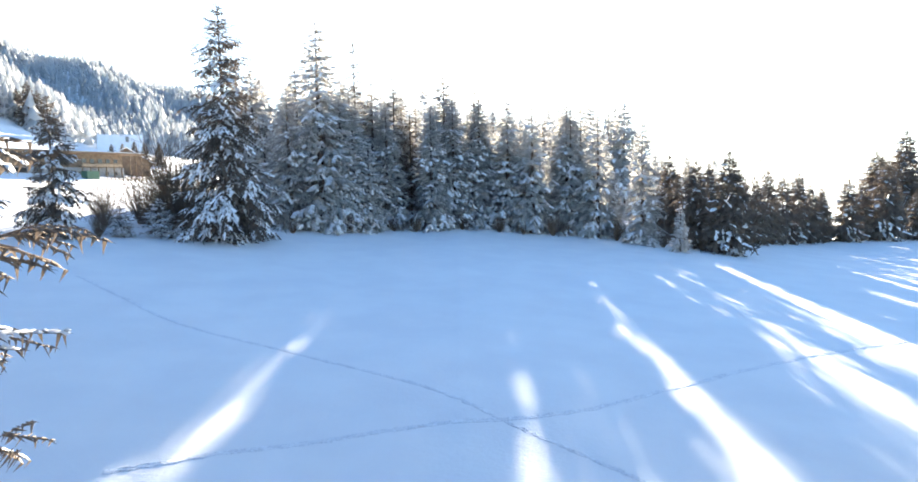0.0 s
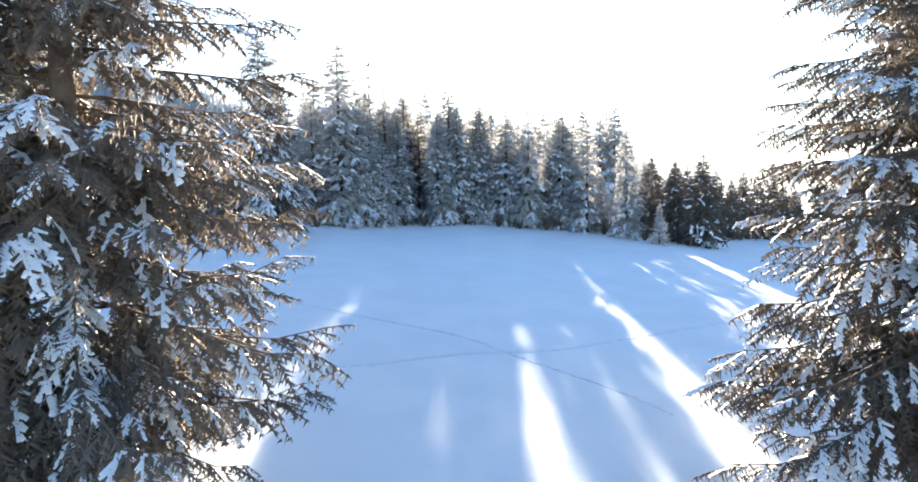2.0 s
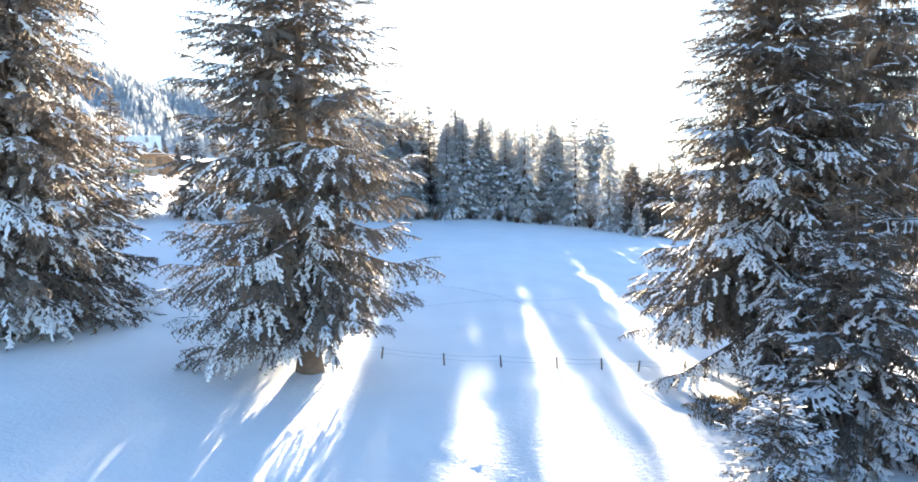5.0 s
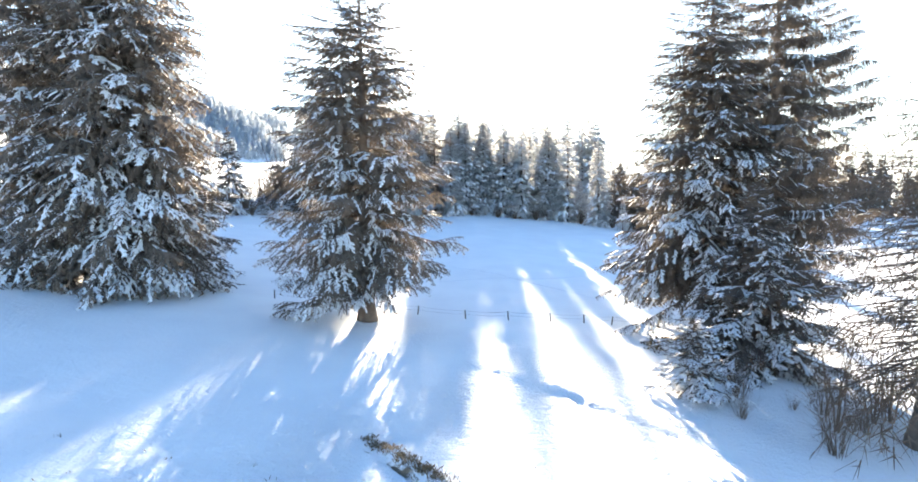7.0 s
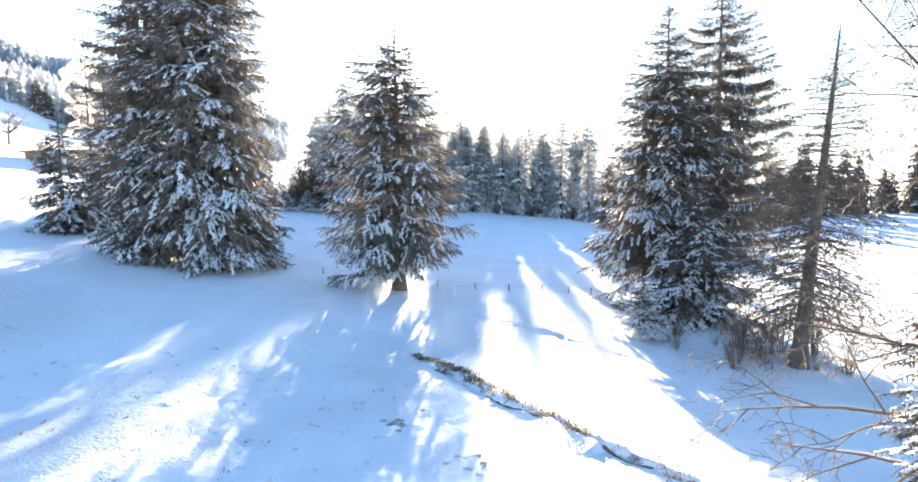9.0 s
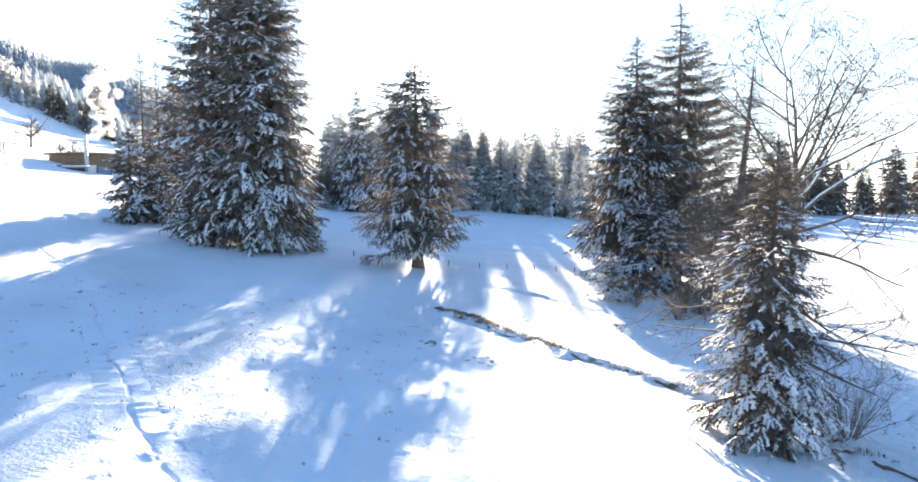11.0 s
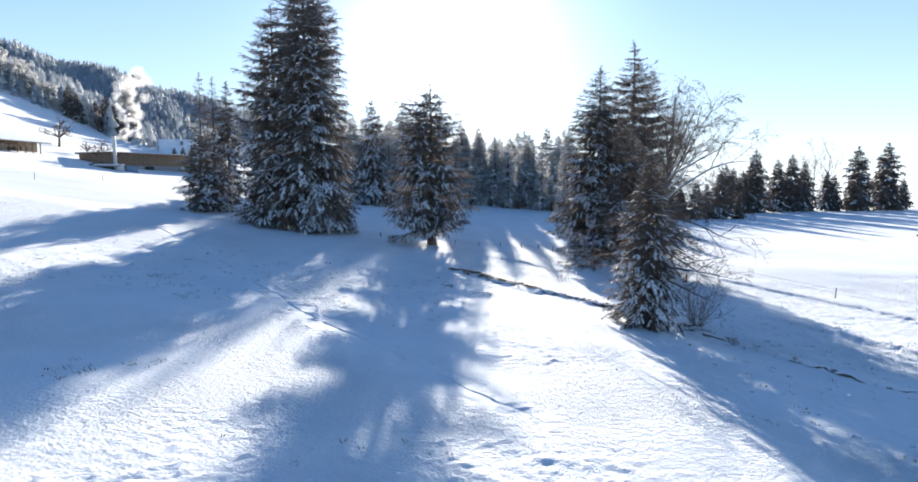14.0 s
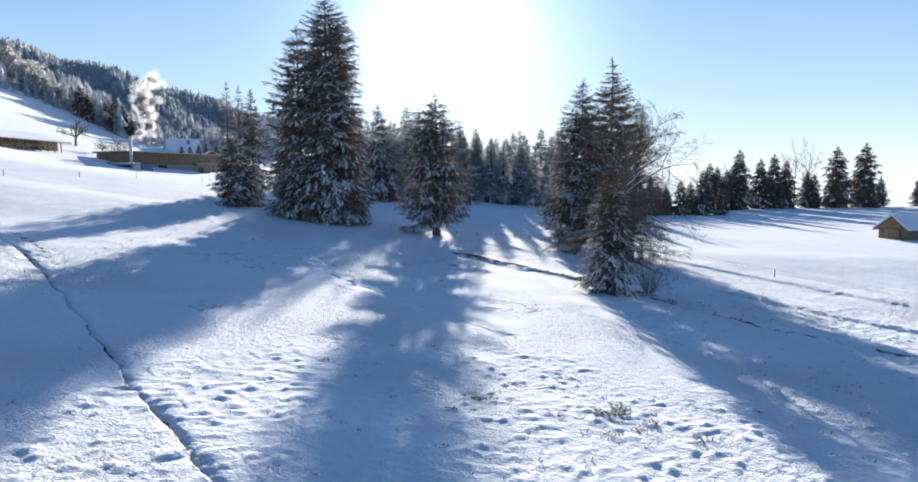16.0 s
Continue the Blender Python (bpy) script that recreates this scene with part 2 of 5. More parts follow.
def boxed(*size, bevel=0.0):
    return box(bmesh.new(), *size, bevel=bevel)


def slab(bm, corners, thick):
    """A plate with the given upper corners, as thick as told, below them."""
    top = [bm.verts.new(c) for c in corners]
    low = [bm.verts.new((c[0], c[1], c[2] - thick)) for c in corners]
    bm.faces.new(top)
    bm.faces.new(low[::-1])
    for i in range(len(top)):
        j = (i + 1) % len(top)
        bm.faces.new((top[j], top[i], low[i], low[j]))
    bmesh.ops.recalc_face_normals(bm, faces=bm.faces)
    return bm


def tubes(lines, radii, sides):
    """Corners and triangles of tapered tubes along lines (n, k, 3) with radii (n, k)."""
    lines, radii = np.asarray(lines, float), np.asarray(radii, float)
    n, k, _ = lines.shape
    along = np.gradient(lines, axis=1)
    along /= np.linalg.norm(along, axis=2, keepdims=True) + 1e-9
    ref = np.where(np.abs(along[..., 2:3]) > 0.8, (1.0, 0.0, 0.0), (0.0, 0.0, 1.0))
    a = np.cross(along, ref)
    a /= np.linalg.norm(a, axis=2, keepdims=True) + 1e-9
    b = np.cross(along, a)
    ang = np.arange(sides) * 2 * np.pi / sides
    ring = a[:, :, None] * np.cos(ang)[:, None] + b[:, :, None] * np.sin(ang)[:, None]
    v = (lines[:, :, None] + ring * radii[:, :, None, None]).reshape(-1, 3)
    i, j, s = np.meshgrid(np.arange(n), np.arange(k - 1), np.arange(sides), indexing="ij")
    p = (i * k + j) * sides + s
    q = (i * k + j) * sides + (s + 1) % sides
    t = np.stack([np.stack([p, q, q + sides], -1), np.stack([p, q + sides, p + sides], -1)], -2).reshape(-1, 3)
    return v, t


def laid(template, origin, ahead, above, length, width):
    """Copies of a template (x ahead, y aside, z above) laid into one mesh."""
    tv, tf = template
    ahead = ahead / (np.linalg.norm(ahead, axis=1, keepdims=True) + 1e-9)
    side = np.cross(above, ahead)
    side /= np.linalg.norm(side, axis=1, keepdims=True) + 1e-9
    above = np.cross(ahead, side)
    v = (origin[:, None] + ahead[:, None] * (tv[None, :, 0:1] * length[:, None, None])
         + side[:, None] * (tv[None, :, 1:2] * width[:, None, None]) + above[:, None] * (tv[None, :, 2:3] * width[:, None, None]))
    f = tf[None] + (np.arange(len(origin)) * len(tv))[:, None, None]
    return v.reshape(-1, 3), f.reshape(-1, 3)


def spray(pairs, breadth, seed, drops=0, fat=0.03, curtain=0.4):
    """A flat spray of a conifer: needle-clad fingers in pairs along a stem, others hanging below; and the snow that lies along the flat ones."""
    r = np.random.default_rng(seed)
    v, f, sv, sf = [], [], [], []

    def finger(o, d, ln, w, snowy):
        d = d / np.linalg.norm(d)
        s = np.cross((0, 0, 1), d) if abs(d[2]) < 0.9 else np.cross((0, 1, 0), d)
        s /= np.linalg.norm(s)
        u = np.cross(d, s)
        k = len(v)
        v.extend([o + s * w - u * w * 0.5, o - s * w - u * w * 0.5, o + u * w * 0.8, o + d * ln])
        f.extend([(k, k + 2, k + 3), (k + 2, k + 1, k + 3)])
        if snowy:
            k = len(sv)
            c = 1.2 + 0.9 * r.random()
            up = np.array((0, 0, 1.0)) * w
            sv.extend([o + d * ln * 0.1 + s * w * c + up * 0.3, o + d * ln * 0.1 - s * w * c + up * 0.3, o + d * ln * 0.9 + s * w * c * 0.6 + up * 0.3, o + d * ln * 0.9 - s * w * c * 0.6 + up * 0.3, o + d * ln * 0.4 + up * 1.9])
            sf.extend([(k, k + 2, k + 4), (k + 2, k + 3, k + 4), (k + 3, k + 1, k + 4), (k + 1, k, k + 4)])

    for i in range(pairs):
        at = (i + 0.4) / (pairs + 0.6)
        for sgn in (-1, 1):
            ln = breadth * (1 - 0.55 * at) * (0.6 + 0.75 * r.random())
            d = np.array((0.8 + 0.5 * (r.random() - 0.5), sgn * (0.85 + 0.5 * (r.random() - 0.5)), -0.25 + 0.5 * (r.random() - 0.5)))
            finger(np.array((at + 0.08 * (r.random() - 0.5), 0, -0.10 * at * at)), d, ln, fat * (0.8 + 0.5 * r.random()), r.random() < 0.5)
    finger(np.array((0.0, 0, 0.0)), np.array((1, 0, -0.06)), 0.8, fat * 0.9, True)
    finger(np.array((0.6, 0, -0.04)), np.array((1, 0, -0.2)), 0.42, fat * 1.1, True)
    for i in range(drops):
        at = (i + r.random()) / drops
        o = np.array((at, 0.5 * breadth * (r.random() - 0.5), -0.10 * at * at))
        finger(o, np.array((0.25 * r.normal(), 0.25 * r.normal(), -1.0)), curtain * (0.5 + 0.8 * r.random()), fat * (0.75 + 0.5 * r.random()), False)
    return np.array(v), np.array(f), np.array(sv), np.array(sf)


CONE = ((0.0, 0.6), (0.06, 0.85), (0.14, 1.0), (0.3, 0.92), (0.6, 0.62), (0.8, 0.36), (0.93, 0.16), (1.0, 0.04))


def spruce(name, seed, height, spread, profile=CONE, low=0.08, whorl=0.45, limbs=6, step=0.4, pairs=4, drops=3, snow=0.45, droop=0.35, hang=0.35, lean=(0.0, 0.0), girth=None, gaps=0.06, wide=None,
           needles=None, bark=None, sides=9, limb_sides=3, ragged=0.2, bare=0.0, leaf=1.0, least=3, fat=0.03, toss=0.25, tip=0.55, rings=5, breadth=0.42, curtain=0.4, level=0.0, extra=()):
    """A conifer: trunk, limbs in whorls with flat and hanging sprays, and snow lying on the sprays. spread and profile: the crown's radius, and its share by height;
    wide: (azimuth, factor) of a broader side; extra: single long boughs (height, azimuth, reach)."""
    r = np.random.default_rng(seed)
    thing = new(name)
    girth = girth or 0.016 * height + 0.05
    hs = np.linspace(0, 1, 14)
    flare = 1 + 0.6 * np.exp(-hs * height / 0.5)
    line = np.stack([lean[0] * height * hs + 0.05 * np.sin(hs * 7 + seed) * hs, lean[1] * height * hs + 0.05 * np.cos(hs * 6 + seed) * hs, hs * height - 0.3 * (hs == 0)], -1)
    v, t = tubes(line[None], (girth * (1 - hs) ** 0.8 * flare + 0.015)[None], sides)
    part_of("trunk", mesh_of("trunk", v, t, bark or BARK), thing)

    zs, az = [], []
    z = low * height
    turn = r.random() * 6
    while z < height * 0.985:
        f = z / height
        count = max(4, int(round(limbs * (1.0 - 0.25 * f) + r.random() - 0.5)))
        for i in range(count):
            if r.random() < gaps:
                continue
            zs.append(z + (r.random() - 0.5) * whorl * 0.9)
            az.append(turn + i * 2 * np.pi / count + (r.random() - 0.5) * 0.7)
        turn += 1.1 + r.random()
        z += whorl * (1.0 - 0.55 * f) * (0.8 + 0.4 * r.random())
    zs, az = np.array(zs + [e[0] for e in extra]), np.array(az + [radians(e[1]) for e in extra])
    f = np.clip(zs / height, 0, 1)
    up = (1 - f) / (1 - low)
    px, py = np.array(profile).T
    reach = spread * np.interp(f, px, py) * (1 + ragged * r.normal(size=len(zs)).clip(-1.8, 1.3))
    reach *= 1 + 0.10 * np.sin(az * 2 + f * 9 + seed) + 0.08 * np.sin(az * 3 - f * 17 + 2 * seed)
    if wide:
        reach *= 1 + (wide[1] - 1) * np.clip(np.cos(az - wide[0]), 0, 1)
    reach = np.minimum(reach, 1.22 * spread * np.interp(f, px, py))
    if extra:
        reach[-len(extra):] = [e[2] for e in extra]
    reach = np.maximum(reach, 0.16 + 0.012 * height * np.clip(up * 6, 0, 1))
    rise = (0.38 * f + 0.18 * np.clip(f - 0.75, 0, 1) / 0.25 - 0.10) * (1 - level) + 0.08 * r.normal(size=len(zs))
    sag = droop * (1.15 - f) * (0.8 + 0.4 * r.random(len(zs)))
    out = np.stack([np.cos(az), np.sin(az), 0 * az], -1)
    across, bend = np.stack([-np.sin(az), np.cos(az), 0 * az], -1), 0.14 * r.normal(size=len(zs))

    def along(s):
        s = np.asarray(s)
        lift = rise[:, None] * s - sag[:, None] * s ** 1.9 + (tip * sag[:, None]) * s ** 4
        core = np.stack([lean[0] * zs, lean[1] * zs, zs], -1)
        p = core[:, None] + out[:, None] * (reach[:, None] * s)[..., None]
        p[..., 2] += reach[:, None] * lift
        p += across[:, None] * (bend * reach)[:, None, None] * (s ** 2)[..., None]
        return p

    s = np.linspace(0, 1, 6)[None] * np.ones((len(zs), 1))
    cut = [round(q * 5 / (rings - 1)) for q in range(rings)]
    thick = (0.010 + 0.011 * reach)[:, None] * (1 - 0.85 * s)
    v, t = tubes(along(s)[:, cut], thick[:, cut], limb_sides)
    tagged(part_of("branching", mesh_of("branching", v, t, bark or BARK), thing), kind="stuff")

    count = np.maximum(least, np.round(reach / step).astype(int))
    who = np.repeat(np.arange(len(zs)), count * 2)
    nth = np.concatenate([np.arange(c * 2) for c in count])
    sgn = np.where(nth % 2 == 0, 1.0, -1.0)
    at = (nth // 2 + 0.35 + 0.5 * r.random(len(who))) / count[who]
    at = (0.14 + 0.88 * at).clip(0, 1)
    if bare:
        keep = r.random(len(who)) > bare * (1 - at * 0.5)
        who, sgn, at = who[keep], sgn[keep], at[keep]
    n = len(who)
    a0 = along(s)[who]
    fi = at * 5
    i0 = np.clip(fi.astype(int), 0, 4)
    w = (fi - i0)[:, None]
    rows = np.arange(n)
    origin = a0[rows, i0] * (1 - w) + a0[rows, i0 + 1] * w
    tan = a0[rows, i0 + 1] - a0[rows, i0]
    tan /= np.linalg.norm(tan, axis=1, keepdims=True) + 1e-9
    side = np.stack([-out[who, 1], out[who, 0], 0 * at], -1) * sgn[:, None]
    tipness = at ** 2
    ahead = tan * (0.55 + 0.75 * tipness)[:, None] + side * (0.95 - 0.6 * tipness)[:, None] + 0.16 * r.normal(size=(n, 3))
    ahead[:, 2] -= hang * (1.2 - f[who]) * (0.3 + 0.9 * r.random(n))
    length = (0.48 + 0.17 * reach[who]) * (1.2 - 0.55 * at) * (0.7 + 0.6 * r.random(n)) * (step / 0.3) ** 0.6 * leaf * (0.55 + 0.45 * np.clip(4 * up[who], 0, 1))
    length = np.minimum(length, 0.16 + 0.8 * reach[who])
    above = np.stack([toss * r.normal(size=n), toss * r.normal(size=n), np.ones(n)], -1)
    tops = 9                                                 # the leader, pointing up
    who, at = np.concatenate([who, np.full(tops, len(zs) - 1 - len(extra))]), np.concatenate([at, np.ones(tops)])
    origin = np.concatenate([origin, np.stack([lean[0] * height + 0 * np.arange(tops), lean[1] * height + 0 * np.arange(tops), height * (1.0 - 0.006 * np.arange(tops)) - 0.2], -1)])
    ahead = np.concatenate([ahead, np.stack([0.35 * r.normal(size=tops), 0.35 * r.normal(size=tops), np.ones(tops)], -1)])
    length = np.concatenate([length, np.full(tops, 0.30 + 0.012 * height)])
    above = np.concatenate([above, r.normal(size=(tops, 3))])
    n += tops

    # some boughs are thickly laden, mostly towards their ends, others nearly bare
    load = np.where(r.random(len(zs)) < 0.5, 2.3, 0.9) * (0.7 + 0.6 * r.random(len(zs)))
    patch = 0.8 + 0.4 * np.sin(origin[:, 0] * 1.3 + seed) * np.sin(origin[:, 1] * 1.5) + 0.3 * np.sin(origin[:, 2] * 1.7 + who)
    hold = r.random(n) < snow * (1.3 - 0.85 * f[who]) * (0.35 + 0.75 * at) * patch * load[who]
    hold[-tops:] = False
    kinds = [spray(pairs, breadth, seed * 7 + i, drops, fat, curtain) for i in range(4)]
    pick = r.integers(0, 4, n)
    green, white = [], []
    for i, (nv, nf, sv, sf) in enumerate(kinds):
        m = pick == i
        green.append(laid((nv, nf), origin[m], ahead[m], above[m], length[m], length[m] * 0.95))
        m = m & hold
        if m.any():
            white.append(laid((sv, sf), origin[m], ahead[m], above[m], length[m], length[m] * 0.95))
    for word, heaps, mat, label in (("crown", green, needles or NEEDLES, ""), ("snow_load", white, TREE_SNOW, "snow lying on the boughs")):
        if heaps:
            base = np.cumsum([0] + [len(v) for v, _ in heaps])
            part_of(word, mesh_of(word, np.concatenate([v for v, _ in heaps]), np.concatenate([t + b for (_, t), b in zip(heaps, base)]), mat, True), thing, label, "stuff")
    return thing


def bare_tree(name, seed, height, girth, mat, levels=4, fork=5, spread=0.55, lean=(0.0, 0.0), first=0.28, up=0.35, twig=0.006, many=1.0, snow=False, limbs=()):
    """A leafless tree: a tapered trunk, and limbs that fork again and again into fine twigs."""
    r = np.random.default_rng(seed)
    thing = new(name)
    k = 7

    def bent(o, d, ln, wander, lift):
        pts = [o]
        d = d / np.linalg.norm(d)
        for _ in range(k - 1):
            d = d + wander * r.normal(size=3) + np.array((0, 0, lift))
            d /= np.linalg.norm(d)
            pts.append(pts[-1] + d * ln / (k - 1))
        return np.array(pts)

    trunk = bent(np.array((0, 0, -0.2)), np.array((lean[0], lean[1], 1.0)), height * 0.92, 0.05, 0.03)
    rad = girth * (1 - np.linspace(0, 1, k)) ** 0.7 + twig * 1.5
    v, t = tubes(trunk[None], rad[None], 8)
    part_of("trunk", mesh_of("trunk", v, t, mat), thing)
    parents = [(trunk, rad, height)]
    all_lines, all_rad, boughs, bough_rad = [], [], [], []
    for level in range(1, levels):
        made = []
        for line, rr, ln in parents:
            number = int((fork + (5 if level == 1 else 0)) * many * (0.8 + 0.5 * r.random()))
            for i in range(number):
                s = (first if level == 1 else 0.2) + (1 - (first if level == 1 else 0.2)) * (i + r.random()) / number
                q = min(s, 0.98) * (k - 1)
                j = int(q)
                o = line[j] * (1 - q + j) + line[j + 1] * (q - j)
                d0 = line[j + 1] - line[j]
                d0 /= np.linalg.norm(d0)
                side = np.cross(d0, r.normal(size=3))
                side /= np.linalg.norm(side) + 1e-9
                d = d0 * (1 - spread * 0.5) + side * spread * 1.3 + np.array((0, 0, up * 0.3))
                l2 = ln * (0.5 if level == 1 else 0.48) * (1.15 - 0.6 * s) * (0.7 + 0.5 * r.random())
                new_line = bent(o, d, l2, 0.13, up * 0.10 if level < 3 else -0.08)
                r0 = max(twig, rr[j] * 0.55)
                nr = r0 * (1 - np.linspace(0, 1, k)) ** 0.8 + twig * 0.6
                made.append((new_line, nr, l2))
        if level == 1:
            for at, az, rise, ln, lift in limbs:             # the great limbs: height, direction, rise, length and upward bend
                o = np.array([np.interp(at, trunk[:, 2], trunk[:, q]) for q in range(3)])
                new_line = bent(o, np.array((math.cos(radians(az)), math.sin(radians(az)), rise)), ln, 0.11, lift)
                made.append((new_line, girth * 0.42 * (1 - np.linspace(0, 1, k)) ** 0.8 + twig, ln * 1.3))
        for line, nr, _ in made:
            (boughs if level == 1 else all_lines).append(line)
            (bough_rad if level == 1 else all_rad).append(nr)
        parents = made
    v, t = tubes(np.array(boughs), np.array(bough_rad), 5)
    part_of("branching", mesh_of("branching", v, t, mat), thing, kind="stuff")
    if all_lines:
        v, t = tubes(np.array(all_lines)[:, ::2], np.array(all_rad)[:, ::2], 3)
        part_of("twig_haze", mesh_of("twig_haze", v, t, TWIG if mat is not FROST_TWIG else mat), thing, kind="stuff")
    if snow:
        tops = np.array(boughs) + np.array((0, 0, 1.0)) * np.array(bough_rad)[..., None] * 0.8
        v, t = tubes(tops[::2], np.array(bough_rad)[::2] * 0.75, 4)
        part_of("snow_load", mesh_of("snow_load", v, t, TREE_SNOW), thing, "snow lying along the limbs", "stuff")
    return thing


def stems(name, seed, count, height, spread, mat, sides=3, fork=6, stout=1.0):
    """A leafless shrub: many thin stems out of one stool, each with side shoots."""
    r = np.random.default_rng(seed)
    thing = new(name)
    k = 5
    lines, rads, shoots, srad = [], [], [], []
    for _ in range(count):
        a, tilt = r.random() * 6.28, spread * (0.2 + r.random())
        d = np.array((math.cos(a) * tilt, math.sin(a) * tilt, 1.0))
        o = np.array((math.cos(a), math.sin(a), 0)) * 0.35 * r.random()
        h = height * (0.5 + 0.6 * r.random())
        pts = [o - np.array((0, 0, 0.15))]
        for _ in range(k - 1):
            d = d + 0.10 * r.normal(size=3)
            d /= np.linalg.norm(d)
            pts.append(pts[-1] + d * h / (k - 1))
        pts = np.array(pts)
        lines.append(pts)
        rads.append(np.linspace(0.006 * height ** 0.6 + 0.006, 0.004, k))
        for _ in range(fork):
            j = r.integers(1, k - 1)
            dd = (pts[j + 1] - pts[j]) / np.linalg.norm(pts[j + 1] - pts[j]) + 0.75 * r.normal(size=3)
            dd /= np.linalg.norm(dd)
            ln = h * (0.15 + 0.25 * r.random())
            mid = pts[j] + dd * ln * 0.5 + 0.04 * r.normal(size=3)
            shoots.append(np.array((pts[j], mid, mid + (dd + np.array((0, 0, 0.25))) * ln * 0.5)))
            srad.append(np.array((0.006, 0.005, 0.003)))
    v, t = tubes(np.array(lines), np.array(rads) * stout, sides + 1)
    part_of("stool", mesh_of("stool", v, t, mat), thing, kind="stuff")
    v, t = tubes(np.array(shoots), np.array(srad) * stout, sides)
    part_of("twig_haze", mesh_of("twig_haze", v, t, mat), thing, kind="stuff")
    return thing


# ---- the ground ----
def smooth(a, b, v):
    s = np.clip((v - a) / (b - a), 0, 1)
    return s * s * (3 - 2 * s)


def land(x, y):
    """The height of the land: a hollow that rises to a meadow and a wooded hill on one side and falls to a flat field on the other."""
    x, y = np.asarray(x, float), np.asarray(y, float)
    left = 0.12 * 4 * np.logaddexp(0, (-8 - x) / 4)
    left = left - 0.08 * 20 * np.logaddexp(0, (-160 - x) / 20)
    right = np.where(x > 0, -5.8 * (1 - np.exp(-np.maximum(x, 0) / 55)), 0.0)
    rise = 0.035 * np.clip(y - 15, 0, 260) * (1 - smooth(20, 75, x))
    dip = -1.0 * smooth(8, -25, y)
    meadow = 68 / (1 + np.exp((x + 240 + 0.15 * (y - 290)) / 30)) * smooth(-800, 170, y) * (1 - smooth(320, 540, y))
    hill = 154 / (1 + np.exp((x + 330) / 140)) * smooth(330, 700, y)
    fall = -0.09 * np.maximum(y - 215, 0) * smooth(-230, -30, x)
    yard = -7.4 * smooth(40, 140, y) * smooth(-58, -105, x) * (1 - smooth(265, 350, y)) * (1 - 0.5 * smooth(-165, -235, x))      # the flat of the farmyard
    return left + right + rise + dip + meadow + hill + fall + yard


def lattice(x, y, scale, seed):
    """Smooth value noise in -1 to 1."""
    u, v = x * scale + 100, y * scale + 100
    i, j = np.floor(u).astype(np.int64), np.floor(v).astype(np.int64)
    fu, fv = u - i, v - j
    fu, fv = fu * fu * (3 - 2 * fu), fv * fv * (3 - 2 * fv)

    def h(a, b):
        n = (a * 374761393 + b * 668265263 + seed * 1442695041) & 0x7FFFFFFF
        n = ((n ^ (n >> 13)) * 1274126177) & 0x7FFFFFFF
        return ((n ^ (n >> 16)) & 0xFFFF) / 32767.5 - 1

    return (h(i, j) * (1 - fu) + h(i + 1, j) * fu) * (1 - fv) + (h(i, j + 1) * (1 - fu) + h(i + 1, j + 1) * fu) * fv


def off_line(x, y, line):
    """The distance from a line through the given points, and how far along the nearest place is (0 to 1)."""
    best, where = np.full(x.shape, 1e9), np.zeros(x.shape)
    for i, ((ax, ay), (bx, by)) in enumerate(zip(line, line[1:])):
        dx, dy = bx - ax, by - ay
        s = np.clip(((x - ax) * dx + (y - ay) * dy) / (dx * dx + dy * dy), 0, 1)
        d = np.hypot(x - ax - s * dx, y - ay - s * dy)
        where = np.where(d < best, (i + s) / (len(line) - 1), where)
        best = np.minimum(best, d)
    return best, where


DITCH = [(-9.2, -13.2), (-6.8, -15.8), (-4.8, -19.0), (-1.0, -25.0), (4.3, -31.2), (8.6, -38.8), (11.0, -43.8), (13.8, -48.4), (17.0, -52.4), (21.0, -57.9), (27, -66), (36, -78)]
SCARPS = [(DITCH, 0.24, 0.24, 3.0),                          # small steps in the land: line, drop, half width, how far back the ground is raised
          ([(-5.5, -1.5), (-3.2, -4.2), (-1.4, -6.3), (1.2, -8.4), (3.6, -10.1), (5.2, -12.2)], 0.11, 0.2, 8.0),
          ([(19.0, -1.0), (24.5, -9.5), (30.2, -18.5), (34.5, -28.5), (38.5, -39), (43, -50)], 0.20, 0.4, 5.0),
          ([(15.0, -22.0), (18.5, -29.5), (21.5, -36.5), (24.5, -43.5), (29.5, -50), (36, -59), (44, -70)], 0.24, 0.4, 4.5)]
TRENCH = [(-60, -30), (-48.3, -41.6), (-36.3, -56.9), (-30.5, -64.5), (-25.8, -71.1), (-19.5, -79.1), (-12, -89), (-5, -99)]
FURROW = [(-46, -4), (-39, -11), (-31, -22.5), (-23.5, -35), (-19.5, -41.5), (-14.5, -47.2), (-9.7, -53.8), (-6.2, -58.6)]
TRAILS = [[(-28, 46.3), (-21.9, 41.2), (-16.7, 36.8), (-9.5, 33.3), (-2.1, 28.9), (1.6, 25.1), (3.5, 23.2), (5.9, 21.1), (9, 17)],
          [(-12, 19.6), (-8, 21.7), (-4.2, 23.2), (1.6, 25.1), (6.2, 27.2), (10.7, 30.8), (19.4, 37), (31, 43)]]


